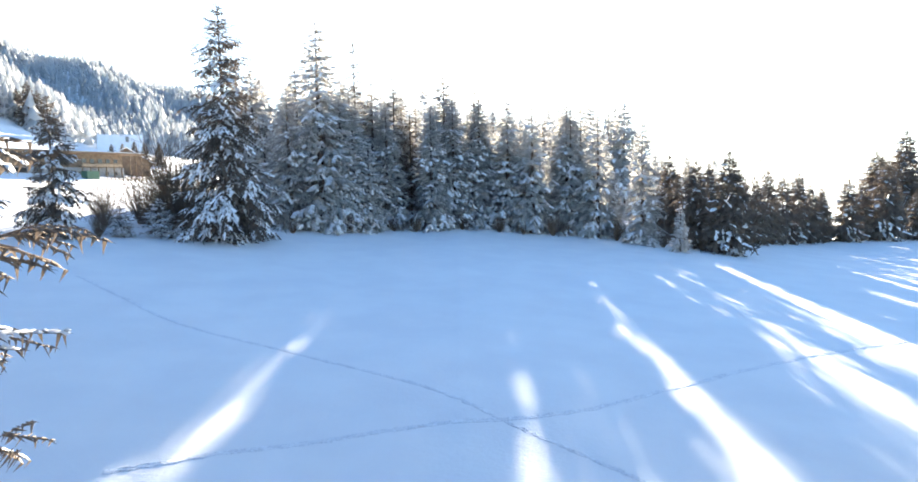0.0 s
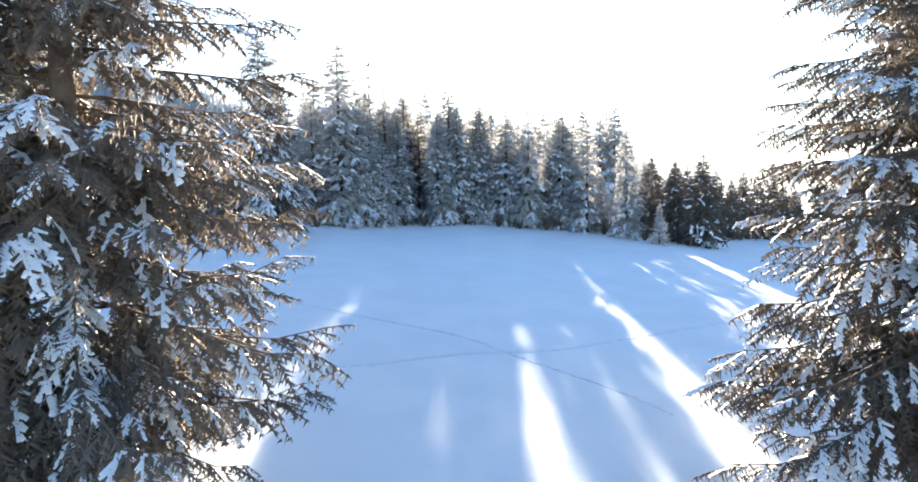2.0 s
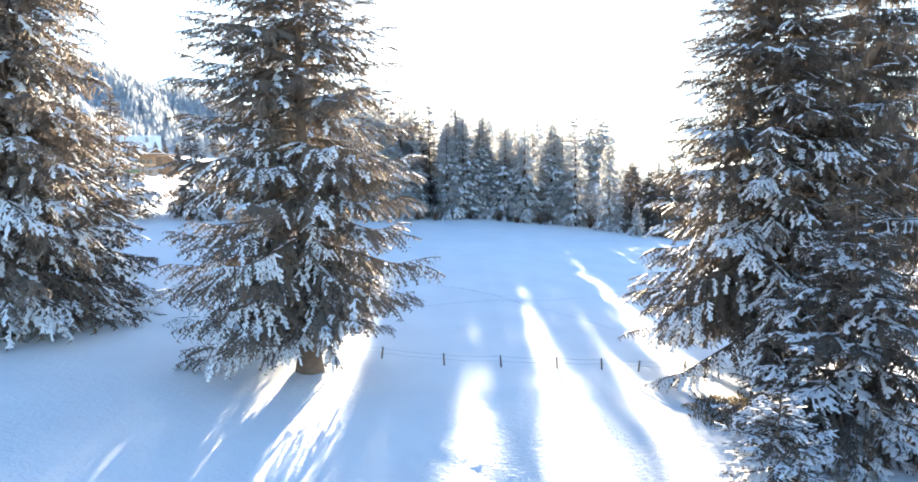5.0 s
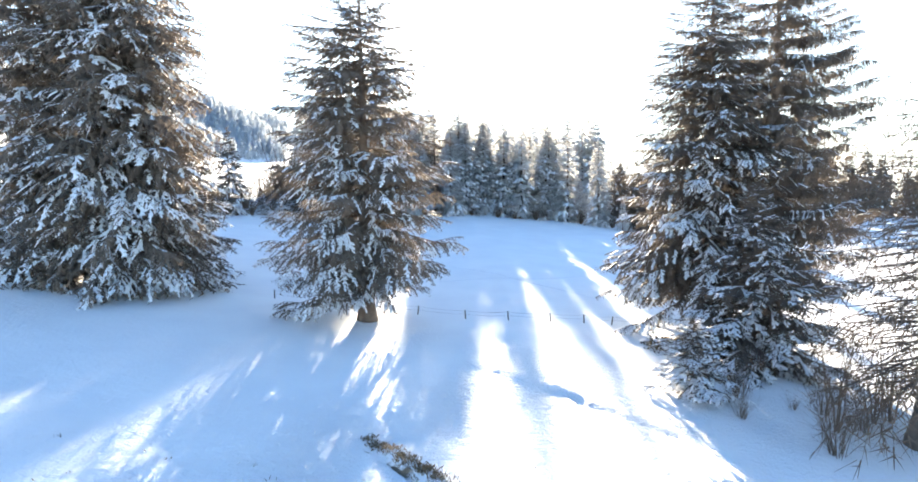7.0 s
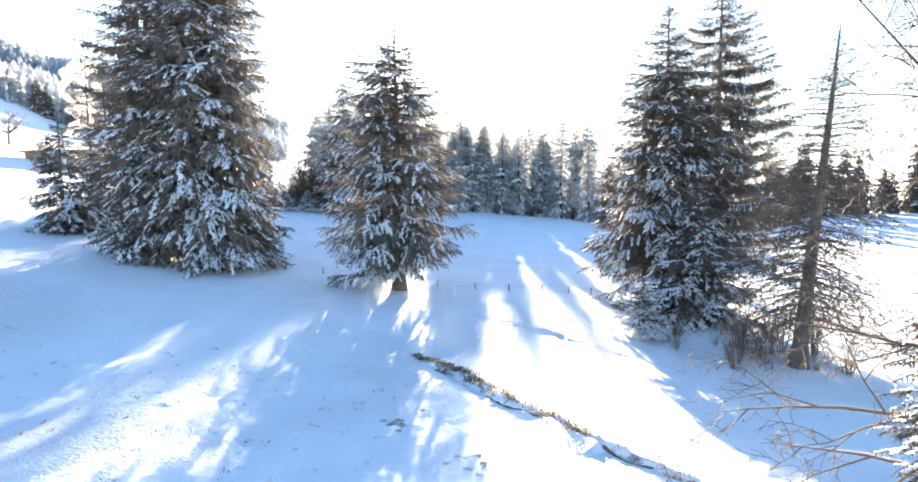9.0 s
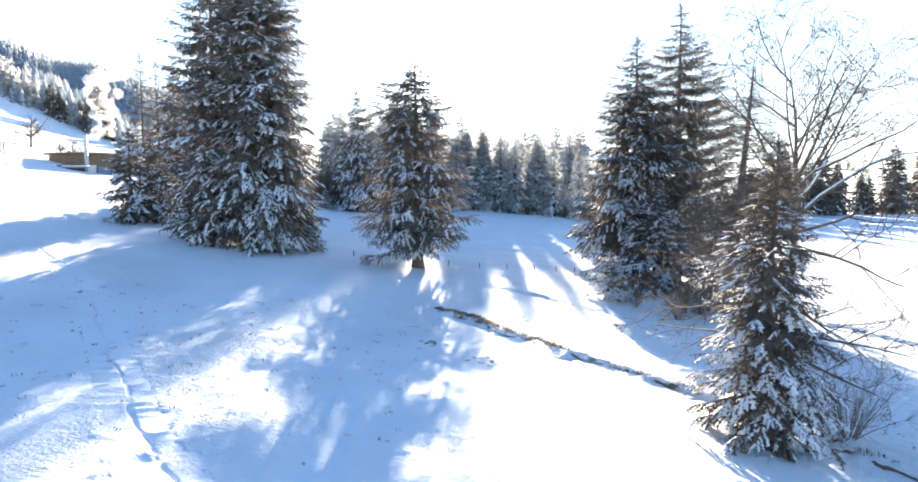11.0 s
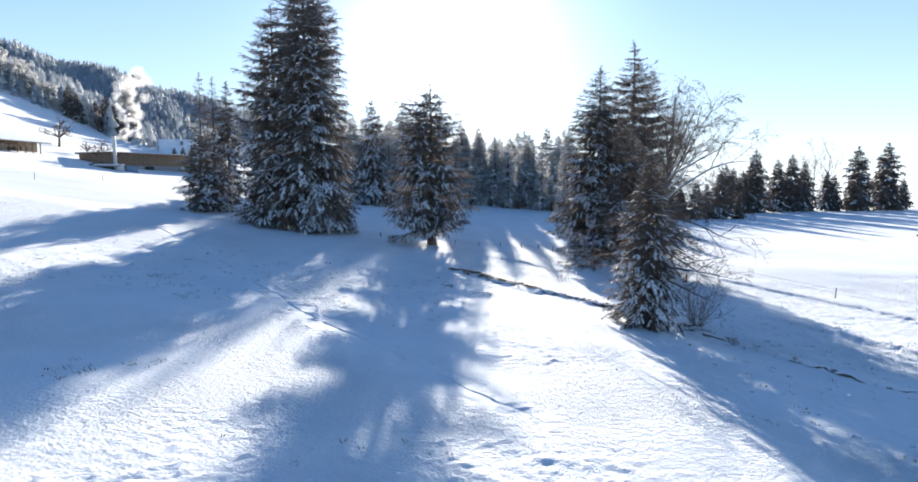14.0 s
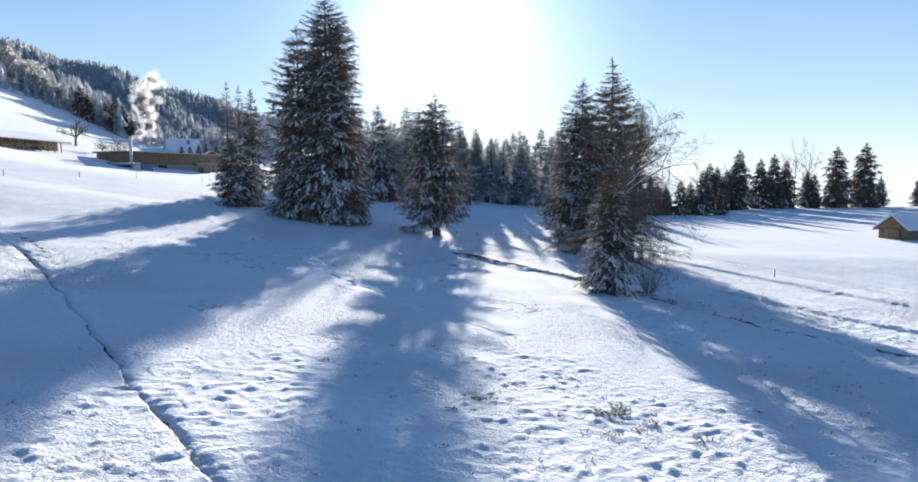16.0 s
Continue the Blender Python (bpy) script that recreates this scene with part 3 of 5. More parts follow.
def step_down(x, y, line, half, back):
    """A step along a line, with the higher ground to the left of its way; 0 to 1."""
    best, side, along_line = np.full(x.shape, 1e9), np.zeros(x.shape), np.zeros(x.shape)
    for i, ((ax, ay), (bx, by)) in enumerate(zip(line, line[1:])):
        dx, dy = bx - ax, by - ay
        s = np.clip(((x - ax) * dx + (y - ay) * dy) / (dx * dx + dy * dy), 0, 1)
        d = np.hypot(x - ax - s * dx, y - ay - s * dy)
        near_here = d < best
        side = np.where(near_here, np.where(dx * (y - ay) - dy * (x - ax) > 0, d, -d), side)
        along_line = np.where(near_here, i + s, along_line)
        best = np.minimum(best, d)
    side = side + 0.35 * lattice(x, y, 0.5, 53) + 0.18 * lattice(x, y, 1.4, 54)
    last = len(line) - 1
    return smooth(-half, half, side) * np.exp(-(np.maximum(side, 0) / back) ** 2) * smooth(0, 0.7, along_line) * smooth(last, last - 0.7, along_line)


def relief(x, y):
    """What lies on the land: hummocks, drifts, the ditch, the trench, and trodden trails."""
    near = smooth(160, 60, np.hypot(x, y + 20))
    z = 0.10 * lattice(x, y, 0.09, 1) * near + 0.05 * lattice(x, y, 0.31, 2) * near
    wild = smooth(-0.65, 0.1, lattice(x, y, 0.06, 9) + 0.35 * lattice(x, y, 0.17, 10)) * smooth(7, -28, y) * smooth(75, 45, x) * smooth(-60, -36, x)
    lump = 0.25 * lattice(x, y, 0.9, 3) + 0.6 * lattice(x, y, 2.2, 4) + 0.6 * lattice(x, y, 3.4, 5)
    z = z + wild * 0.10 * np.maximum(lump, -0.12)
    for line, drop, half, back in SCARPS:
        z = z + step_down(x, y, line, half, back) * drop * (1 + 0.35 * lattice(x, y, 0.35, 15))
    d = np.hypot((x - 13.5) / 1.3, y - 3.5)                  # the mound under the two tall spruces
    z = z + 0.5 * np.exp(-(d / 4.5) ** 2)
    return z


def height(x, y):
    x, y = np.array([float(x)]), np.array([float(y)])
    return float((land(x, y) + relief(x, y))[0])


def ruled(lo, hi, fine, reach):
    core = list(np.arange(lo, hi, fine))
    up, step = [core[-1]], fine
    while up[-1] < reach:
        step *= 1.16
        up.append(up[-1] + step)
    down, step = [core[0]], fine
    while down[-1] > -reach:
        step *= 1.16
        down.append(down[-1] - step)
    return np.array(down[:0:-1] + core + up[1:])


wide_core = ruled(-40, 22, 0.17, 3000)
far_east = ruled(22.3, 44, 0.45, 3000)
gx = np.concatenate([wide_core[wide_core < 22.1], far_east[far_east > 22.2]])
south, north = ruled(-91, -44, 0.15, 3000), ruled(6.4, 44, 0.75, 3000)
gy = np.concatenate([south[south < -44.1], np.arange(-43.9, 6.2, 0.28), north[north > 6.3]])
X, Y = np.meshgrid(gx, gy)
Z = land(X, Y) + relief(X, Y)
for line in (DITCH, TRENCH, FURROW):                         # room for the gullies that are laid in below
    d, along_line = off_line(X, Y, line)
    Z = Z - 0.9 * smooth(1.0, 0.6, d) * smooth(0.04, 0.08, along_line) * smooth(0.96, 0.92, along_line)
nx, ny = len(gx), len(gy)
i, j = np.meshgrid(np.arange(nx - 1), np.arange(ny - 1))
p = (j * nx + i).ravel()
tris = np.concatenate([np.stack([p, p + 1, p + nx + 1], -1), np.stack([p, p + nx + 1, p + nx], -1)])
ground = new("ground", mesh_of("ground", np.stack([X.ravel(), Y.ravel(), Z.ravel()], -1), tris, SNOW))
tagged(ground, "snow-covered pasture with hummocks, ditches and trodden trails", "ground", kind="structure")


EVEN = ((-1.5, 0), (-1.05, 0.06), (-0.6, 0.9), (0.0, 1), (0.6, 0.9), (1.05, 0.06), (1.5, 0))
BANKED = ((-1.3, 0), (-0.95, 0.05), (-0.7, 0.95), (-0.3, 1), (0.5, 0.45), (2.3, 0.10), (3.2, 0))      # a sharp lip, and a long shelving bank across from it


def gully(name, line, half, deep, seed, label, wander, mat, shape=EVEN):
    """A channel with crisp edges along a line, its cross-section (across, depth) swept at short steps, with banks that run out into the snow."""
    r = np.random.default_rng(seed)
    pts = np.array(line, float)
    far = np.concatenate([[0], np.cumsum(np.linalg.norm(np.diff(pts, axis=0), axis=1))])
    at = np.arange(0, far[-1], 0.14)
    x, y = np.interp(at, far, pts[:, 0]), np.interp(at, far, pts[:, 1])
    x, y = (np.convolve(np.pad(q, 12, mode="edge"), np.ones(25) / 25, mode="valid") for q in (x, y))
    dx, dy = np.gradient(x), np.gradient(y)
    ln = np.hypot(dx, dy)
    sx, sy = -dy / ln, dx / ln
    off = wander * lattice(at, at * 0, 0.35, seed) + 0.4 * wander * lattice(at, at * 0, 1.1, seed + 1)
    wide = half * (1 + 0.35 * lattice(at, at * 0, 0.5, seed + 2) + 0.2 * lattice(at, at * 0, 2.0, seed + 3))
    depth = deep * (0.5 + 0.8 * smooth(-0.5, 0.7, lattice(at, at * 0, 0.45, seed + 4) + 0.5 * lattice(at, at * 0, 1.7, seed + 6))) * smooth(0, 3, at) * smooth(far[-1], far[-1] - 3, at)
    rows = []

    def soft(amount):
        return amount * np.convolve(r.normal(size=len(at) + 6), np.ones(7) / 7 ** 0.5, mode="valid")

    section = [(-1.55, 0, -0.06, 0), (-1.2, 0, 0.004, 0), (-0.95, 0, 0.006, 0)]
    section += [(at_wide, cut, 0.012 if cut < 0.2 else 0, 1) for at_wide, cut in shape]
    section += [(0.95, 0, 0.006, 0), (1.2, 0, 0.004, 0), (1.55, 0, -0.06, 0)]
    for k, (u, cut, lip, inner) in enumerate(section):
        if inner:
            u = off + wide * u + 0.04 * lattice(at, at * 0 + 3.0 * (k < 6), 3.1, seed + 5) + soft(0.014)
        px, py = x + sx * u, y + sy * u
        rows.append(np.stack([px, py, land(px, py) + relief(px, py) - depth * cut + lip * min(1.0, deep / 0.4) + soft(0.012)], -1))
    v = np.stack(rows, 1)
    n_row, n_col = v.shape[:2]
    a, b = np.meshgrid(np.arange(n_row - 1), np.arange(n_col - 1), indexing="ij")
    q = (a * n_col + b).ravel()
    t = np.concatenate([np.stack([q, q + n_col + 1, q + 1], -1), np.stack([q, q + n_col, q + n_col + 1], -1)])
    return tagged(new(name, mesh_of(name, v.reshape(-1, 3), t, mat)), label, "ditch", kind="structure")


gully("ditch", DITCH, 0.13, 0.20, 21, "snowy ditch with dark earth and dead grass on its bank", 0.25, SNOW, BANKED)
gully("trench", TRENCH, 0.15, 0.21, 31, "narrow sharp-lipped channel through the snow", 0.16, SNOW, BANKED)
gully("furrow", FURROW, 0.13, 0.055, 41, "faint sunken furrow across the snowy pasture", 0.2, CUT_SNOW)


def on_ground(x, y, turn=0.0, size=1.0, sink=0.1):
    return Matrix.LocRotScale((x, y, height(x, y) - sink), Euler((0, 0, radians(turn))), (size, size, size))


def stand(thing, x, y, turn=0.0, sink=0.1):
    thing.matrix_basis = on_ground(x, y, turn, 1.0, sink)
    return thing


def again(thing, x, y, turn=0.0, size=1.0, sink=0.1):
    ob = copy_thing(thing, on_ground(x, y, turn, 1.0, sink))
    ob.scale = (size, size, size)
    return ob


# ---- trees in the open field ----
COLUMN = ((0.0, 0.85), (0.08, 0.95), (0.25, 1.0), (0.5, 0.88), (0.7, 0.80), (0.82, 0.70), (0.9, 0.5), (0.96, 0.28), (1.0, 0.05))
OLD = ((0.0, 0.8), (0.1, 0.85), (0.2, 1.0), (0.45, 0.96), (0.6, 0.82), (0.75, 0.74), (0.85, 0.60), (0.92, 0.40), (0.97, 0.18), (1.0, 0.05))
FULL = ((0.0, 0.8), (0.08, 0.9), (0.2, 1.0), (0.4, 0.97), (0.6, 0.78), (0.8, 0.62), (0.9, 0.42), (0.96, 0.2), (1.0, 0.05))
SKIRTED = ((0.0, 0.75), (0.1, 0.95), (0.2, 1.0), (0.32, 0.84), (0.5, 0.72), (0.7, 0.56), (0.85, 0.36), (0.95, 0.16), (1.0, 0.03))
LAYERED = ((0.0, 0.85), (0.2, 0.95), (0.5, 0.92), (0.6, 0.84), (0.7, 0.68), (0.82, 0.46), (0.92, 0.24), (1.0, 0.03))
SPINDLE = ((0.0, 0.9), (0.1, 1.0), (0.3, 1.0), (0.55, 0.78), (0.8, 0.4), (0.92, 0.2), (1.0, 0.05))
mid = stand(spruce("spruce", 3, 22.8, 5.2, OLD, low=0.12, whorl=0.62, limbs=7, step=0.36, pairs=8, drops=7, snow=0.37, droop=0.5, hang=1.1, girth=0.5, tip=0.7, ragged=0.24, gaps=0.12, level=0.3, leaf=0.84, fat=0.028, breadth=0.26, curtain=0.26, wide=(3.4, 1.15),
                  extra=((19.6, 184, 4.6), (15.2, 205, 5.6), (13.2, 176, 5.2), (10.8, -10, 5.6))), -10.9, 5.4)
tagged(mid, "solitary old spruce with snow-laden drooping boughs and stout trunk", "tree")
r1 = stand(spruce("spruce", 5, 26.8, 5.7, SKIRTED, low=0.13, whorl=0.66, limbs=8, step=0.36, pairs=8, drops=7, snow=0.40, droop=0.42, hang=0.95, girth=0.42, wide=(3.3, 1.3), tip=0.6, level=0.2, leaf=0.86, fat=0.028, breadth=0.28, curtain=0.32, gaps=0.03), 13.4, 6.8)
tagged(r1, "tall dark spruce with snowy lower boughs on a mound", "tree")
r2 = stand(spruce("spruce", 8, 31.0, 5.4, LAYERED, low=0.16, whorl=1.15, limbs=7, step=0.36, pairs=6, drops=10, snow=0.36, droop=0.26, hang=0.8, girth=0.42, toss=0.25, leaf=0.78, fat=0.028, wide=(-0.5, 1.4), tip=1.4, level=0.6, ragged=0.12, curtain=0.75, breadth=0.26, gaps=0.05), 18.6, 8.0)
tagged(r2, "tall spruce with long level boughs and hanging sprays", "tree")
low1 = stand(spruce("spruce", 12, 11.0, 3.9, low=0.05, whorl=0.55, limbs=6, step=0.42, pairs=6, drops=4, snow=0.5, droop=0.3, hang=0.5, girth=0.2, leaf=0.95, fat=0.036), 13.0, -1.0)
tagged(low1, "middling spruce with snow on its boughs beneath taller ones", "tree")
small = stand(spruce("spruce", 14, 4.2, 2.1, low=0.04, whorl=0.34, limbs=6, step=0.3, pairs=4, drops=1, snow=1.5, droop=0.3, hang=0.3, girth=0.07, leaf=0.9, fat=0.04), 7.2, -6.4)
tagged(small, "young spruce bowed under snow at the foot of the mound", "tree")
near = stand(spruce("spruce", 21, 13.2, 2.4, SPINDLE, low=0.02, whorl=0.40, limbs=9, step=0.34, pairs=7, drops=5, snow=0.36, droop=0.42, hang=0.65, girth=0.2, lean=(0.02, 0), tip=0.4, leaf=0.95, fat=0.028, breadth=0.28, curtain=0.28), 5.1, -37.8)
tagged(near, "conical spruce dusted with snow beside the ditch", "tree")

big = stand(spruce("spruce", 31, 36.2, 4.9, COLUMN, low=0.03, whorl=0.78, limbs=9, step=0.55, pairs=7, drops=5, snow=0.36, droop=0.55, hang=0.85, toss=0.3, girth=0.6, leaf=0.98, wide=(0.1, 1.5), fat=0.028, breadth=0.28, curtain=0.3, gaps=0.02), -28.4, 7.6)
tagged(big, "very tall dense spruce with boughs down to the snow", "tree")
big2 = stand(spruce("spruce", 33, 31.5, 4.7, FULL, low=0.05, whorl=0.9, limbs=7, step=0.55, pairs=5, drops=6, snow=0.3, droop=0.42, hang=0.8, toss=0.3, girth=0.45, leaf=0.98, fat=0.032, breadth=0.34, tip=0.8, gaps=0.12), -33.2, 8.6)
tagged(big2, "tall ragged spruce close behind a taller one", "tree")
flank = stand(spruce("spruce", 35, 11.0, 3.2, low=0.03, whorl=0.65, limbs=6, step=0.55, pairs=4, drops=2, snow=0.5, droop=0.35, hang=0.6, girth=0.18, toss=0.4, rings=3, fat=0.04), -25.4, 13.0)
tagged(flank, "low spruce at the skirt of the tall ones", "tree", "spruces of the tall cluster")
side_tree = stand(spruce("spruce", 37, 22.0, 3.6, low=0.04, whorl=0.8, limbs=6, step=0.6, pairs=4, drops=2, snow=0.4, droop=0.35, hang=0.7, girth=0.28, toss=0.4, rings=3, fat=0.04), -47.7, 34.5)
tagged(side_tree, "slim spruce in the cluster with dusted boughs", "tree", "spruces of the tall cluster")
tagged(again(side_tree, -36.2, 17.0, 220, 0.85), "slim spruce standing behind the tall ones", "tree", "spruces of the tall cluster")
again(flank, -51.5, 34.0, 80, 1.0)
again(flank, -47.6, 19.2, 200, 1.08)
again(flank, -45.0, 22.0, 20, 0.82)
again(flank, -36.8, 10.5, 300, 0.6)
thin = stand(spruce("spruce", 39, 23.0, 3.0, low=0.2, whorl=0.9, limbs=5, step=0.5, pairs=3, drops=3, snow=0.2, droop=0.25, hang=0.45, girth=0.2, gaps=0.1, bare=0.25, rings=3), -52.6, 34.8)
tagged(thin, "sparse thin spruce with see-through crown", "tree", "thin spruces")
again(thin, -50.0, 34.0, 70, 0.98)

# ---- leafless trees ----
dead = stand(spruce("dead_conifer", 41, 21.5, 4.4, low=0.15, whorl=0.38, limbs=7, step=1.4, pairs=3, drops=1, snow=0.0, droop=0.5, hang=0.5, girth=0.50, lean=(0.05, -0.06), bare=0.72, needles=TWIG, bark=GREY_BARK, gaps=0.12, fat=0.010, toss=0.6, breadth=0.5, tip=0.5, rings=6, limb_sides=4), 15.9, -11.0)
tagged(dead, "bare leaning larch with level grey branches", "tree")
BIRCH_LIMBS = [(5.4, 128, 0.05, 7.6, -0.03), (4.2, 150, -0.1, 6.0, -0.03), (7.4, 174, 0.1, 5.5, -0.04), (4.6, -12, -0.35, 5.6, -0.02), (3.6, -32, -0.4, 5.0, -0.02), (5.6, 20, -0.15, 6.0, -0.04),
               (8.4, -3, -0.45, 6.4, 0.05), (9.6, 2, 1.5, 8.8, -0.11), (9.0, 8, 0.15, 6.0, 0.10), (10.4, 12, 0.9, 7.0, -0.02), (10.0, 172, 2.2, 7.0, 0.0), (10.6, -55, 1.6, 6.5, -0.02), (9.8, 75, 1.6, 7.0, 0.0), (11.6, 24, 1.2, 6.0, -0.03), (11.2, -20, 2.0, 6.5, -0.02)]
birch = stand(bare_tree("birch", 51, 18.6, 0.19, GREY_BARK, levels=5, fork=6, spread=0.6, lean=(0.08, 0.0), first=0.58, up=0.25, twig=0.007, snow=True, limbs=BIRCH_LIMBS), 6.7, -35.6)
tagged(birch, "leafless birch with spreading limbs and fine snowy twigs", "tree")
hazel = stand(stems("hazel_bush", 53, 40, 4.6, 0.75, TWIG, fork=16, stout=0.85), 9.6, -36.8)
tagged(hazel, "leafless hazel bush arching over the snow", "bush")

# ---- the wood ----
def fir(seed, tall, wide, snow, fine, dark=False, profile=CONE):
    return spruce("spruce", seed, tall, wide, profile, low=0.05, whorl=0.8 if fine else 0.75 if dark else 0.9, limbs=6, step=1.0 if fine else 1.5, leaf=0.85 if fine else 0.8, least=2, pairs=6 if fine else 4, drops=3, snow=snow, rings=3 if fine else 2,
                  droop=0.45, hang=0.8, sides=6, limb_sides=3, needles=NEEDLES if dark else GLARE_PALED, toss=0.4, fat=0.055 if fine else 0.09)


fir_a = stand(spruce("spruce", 61, 24.6, 4.6, SKIRTED, low=0.04, whorl=0.95, limbs=7, step=0.65, leaf=1.0, pairs=5, drops=5, snow=0.55, droop=0.85, hang=1.1, girth=0.35, ragged=0.26, fat=0.036, breadth=0.32), -24.6, 68.6)
tagged(fir_a, "tall spruce with long drooping snowy boughs before the wood", "tree")
fir_b = stand(fir(62, 26.5, 4.0, 0.3, True, profile=SKIRTED), -17.8, 84.0)
tagged(fir_b, "tall full spruce at the edge of the wood", "tree", "spruces of the wood edge")
fir_c = stand(fir(63, 19.0, 3.3, 0.28, True), 17.2, 98.0)
tagged(fir_c, "snow-dusted spruce at the edge of the wood", "tree", "spruces of the wood edge")
fir_d = stand(fir(64, 18.0, 3.4, 0.2, False), -4.0, 106.0)
tagged(fir_d, "spruce within the wood, its colour paled for sun glare", "tree", "spruces inside the wood")
fir_e = stand(fir(65, 21.0, 3.6, 0.2, False), -10.0, 104.0)
tagged(fir_e, "slender spruce within the wood, its colour paled for sun glare", "tree", "spruces inside the wood")
fir_f = stand(fir(66, 20.0, 4.3, 0.1, False, True), 104.0, 160.0)
tagged(fir_f, "dark spruce in the far row beyond the field", "tree", "spruces of the far row")

rnd = random.Random(4)
EDGE = [(-21.5, 83, 18), (-24, 90, 17.9), (-20.5, 97, 20.5), (-12, 86, 13), (-15.4, 85, 17.6), (-13.9, 86, 16.6), (-18.9, 88, 17.2), (-14.4, 88, 19), (-15.7, 90, 20), (-12.3, 94, 20.9), (-10, 92, 17.5), (-3.7, 91.5, 18), (-3.4, 95, 18.2), (-7.2, 104, 14.5), (-0.6, 96, 19), (2.2, 98, 15.5), (3.4, 98, 20), (7.6, 98, 20), (11.2, 96, 19.3), (16.7, 98, 20.1), (18.9, 99, 19.5), (20.7, 95, 18.1),
        (-0.2, 103, 20), (3.6, 104, 20), (8.3, 104, 19), (11.4, 103, 18), (16.9, 104, 19), (-4.0, 101, 18.5), (-1.6, 102, 20), (-12.8, 98, 19), (-17, 96, 21), (-14.8, 96, 18), (-10.8, 98, 19), (2.7, 100, 20.5), (-1.9, 99, 23.5), (-27.5, 93, 15), (-30, 97, 14),
        (23.2, 97, 10), (26, 90, 17.3), (29.3, 84, 6.3), (34.2, 105, 13.4), (34.4, 92, 12.6), (37, 88, 14.1), (40.2, 103, 12.7), (44, 106, 9.5), (47.5, 109, 12.6)]
for k, (x, y, tall) in enumerate(EDGE):
    src, full = (fir_f, 20.0) if x > 30 else ((fir_b, 26.5), (fir_c, 19.0))[k % 3 == 0]
    again(src, x, y + rnd.uniform(-1, 1), rnd.uniform(0, 360), tall / full)
for x, y, tall in ((-14.3, 92, 26.1), (-9.4, 97, 22.9), (-7.0, 97, 20.7), (15.6, 118, 20.5)):
    tagged(again(thin, x, y, x * 40 % 360, tall / 23.0), "slender sparse spruce rising over the wood edge", "tree", "slender spruces of the wood")
GLADES = ((-8.2, 0.8), (-6.1, 0.8), (1.2, 1.2), (5.3, 1.0), (13.7, 1.2), (22.7, 1.3), (31.0, 1.6), (41.0, 1.6), (51.0, 1.5))      # lanes through the wood that let the low sun in
for k in range(45):                                          # the deep of the wood, in rows behind the edge
    x = -40 + 92 * (k % 15 + rnd.uniform(0.1, 0.9)) / 15
    y = 104 + (k // 15) * 9.5 + rnd.uniform(0, 8) + max(0, x - 15) * 0.4
    tall = rnd.uniform(15, 19) + 4.0 * min(1.0, max(0.0, (-5 - x) / 4))
    tall *= 1.0 - 0.38 * min(1.0, max(0.0, (x - 20) / 10))
    if any(abs(x - at - (y - 95) * 0.044) < half for at, half in GLADES):
        tall *= 0.5
    src, full = ((fir_d, 18.0), (fir_e, 21.0))[k % 2]
    again(src, x, y, rnd.uniform(0, 360), tall / full)
for k in range(28):                                          # the tall rows at the wood's far side
    x = -34 + 112 * (k % 14 + rnd.uniform(0.1, 0.9)) / 14
    y = 182 + (k // 14) * 16 + rnd.uniform(0, 12)
    lift = rnd.uniform(0.120, 0.140) if x < -8 else rnd.uniform(0.088, 0.112) if x < 0.27 * y else rnd.uniform(0.02, 0.036)
    src, full = ((fir_e, 21.0), (fir_d, 18.0))[k % 2]
    again(src, x, y, rnd.uniform(0, 360), (10 + (y + 4) * lift - float(land(x, y))) / full)
RIGHT = [(52, 112, 10), (56.9, 118, 12), (62.7, 124, 11.6), (67.9, 128, 12.5), (81.5, 134, 11.7), (91.4, 137, 15.2), (98.5, 138, 9.2), (87, 138, 11), (105, 156, 13), (112, 170, 17), (120, 178, 16), (126, 184, 18), (54, 117, 8), (60, 123, 8), (71.8, 131, 10.5), (76, 134, 10), (78, 138, 9), (95, 146, 10),
         (130, 187, 24), (142, 191, 20.5), (149.5, 193, 22.5), (156, 194, 20), (167.5, 196, 15.5), (171.6, 197, 14.5), (183, 198, 26), (198.5, 200, 27.5), (206, 206, 12), (214, 210, 13), (236, 212, 14)]
for k, (x, y, tall) in enumerate(RIGHT):
    again(fir_f, x, y, rnd.uniform(0, 360), tall * 1.12 / 20.0)
leafless = stand(bare_tree("leafless_tree", 71, 15.0, 0.16, GREY_BARK, levels=4, fork=6, spread=0.6, first=0.25, up=0.6, twig=0.015), 48.0, 107.0)
tagged(leafless, "leafless broadleaf tree among the spruces of the wood", "tree", "leafless trees of the wood")
for x, y, size in ((51, 110, 0.95), (62, 121, 0.9), (70, 130, 1.0), (78, 138, 0.9), (88, 146, 1.0), (96, 153, 1.05), (30, 93, 0.85), (38, 100, 0.85), (163, 199, 1.8), (170.5, 200, 1.85), (116, 174, 1.1), (170, 200, 1.1), (202, 211, 0.9), (214, 212, 0.9), (110, 168, 1.0), (106, 163, 1.1), (122, 181, 1.2)):
    again(leafless, x, y, x * 37 % 360, size)

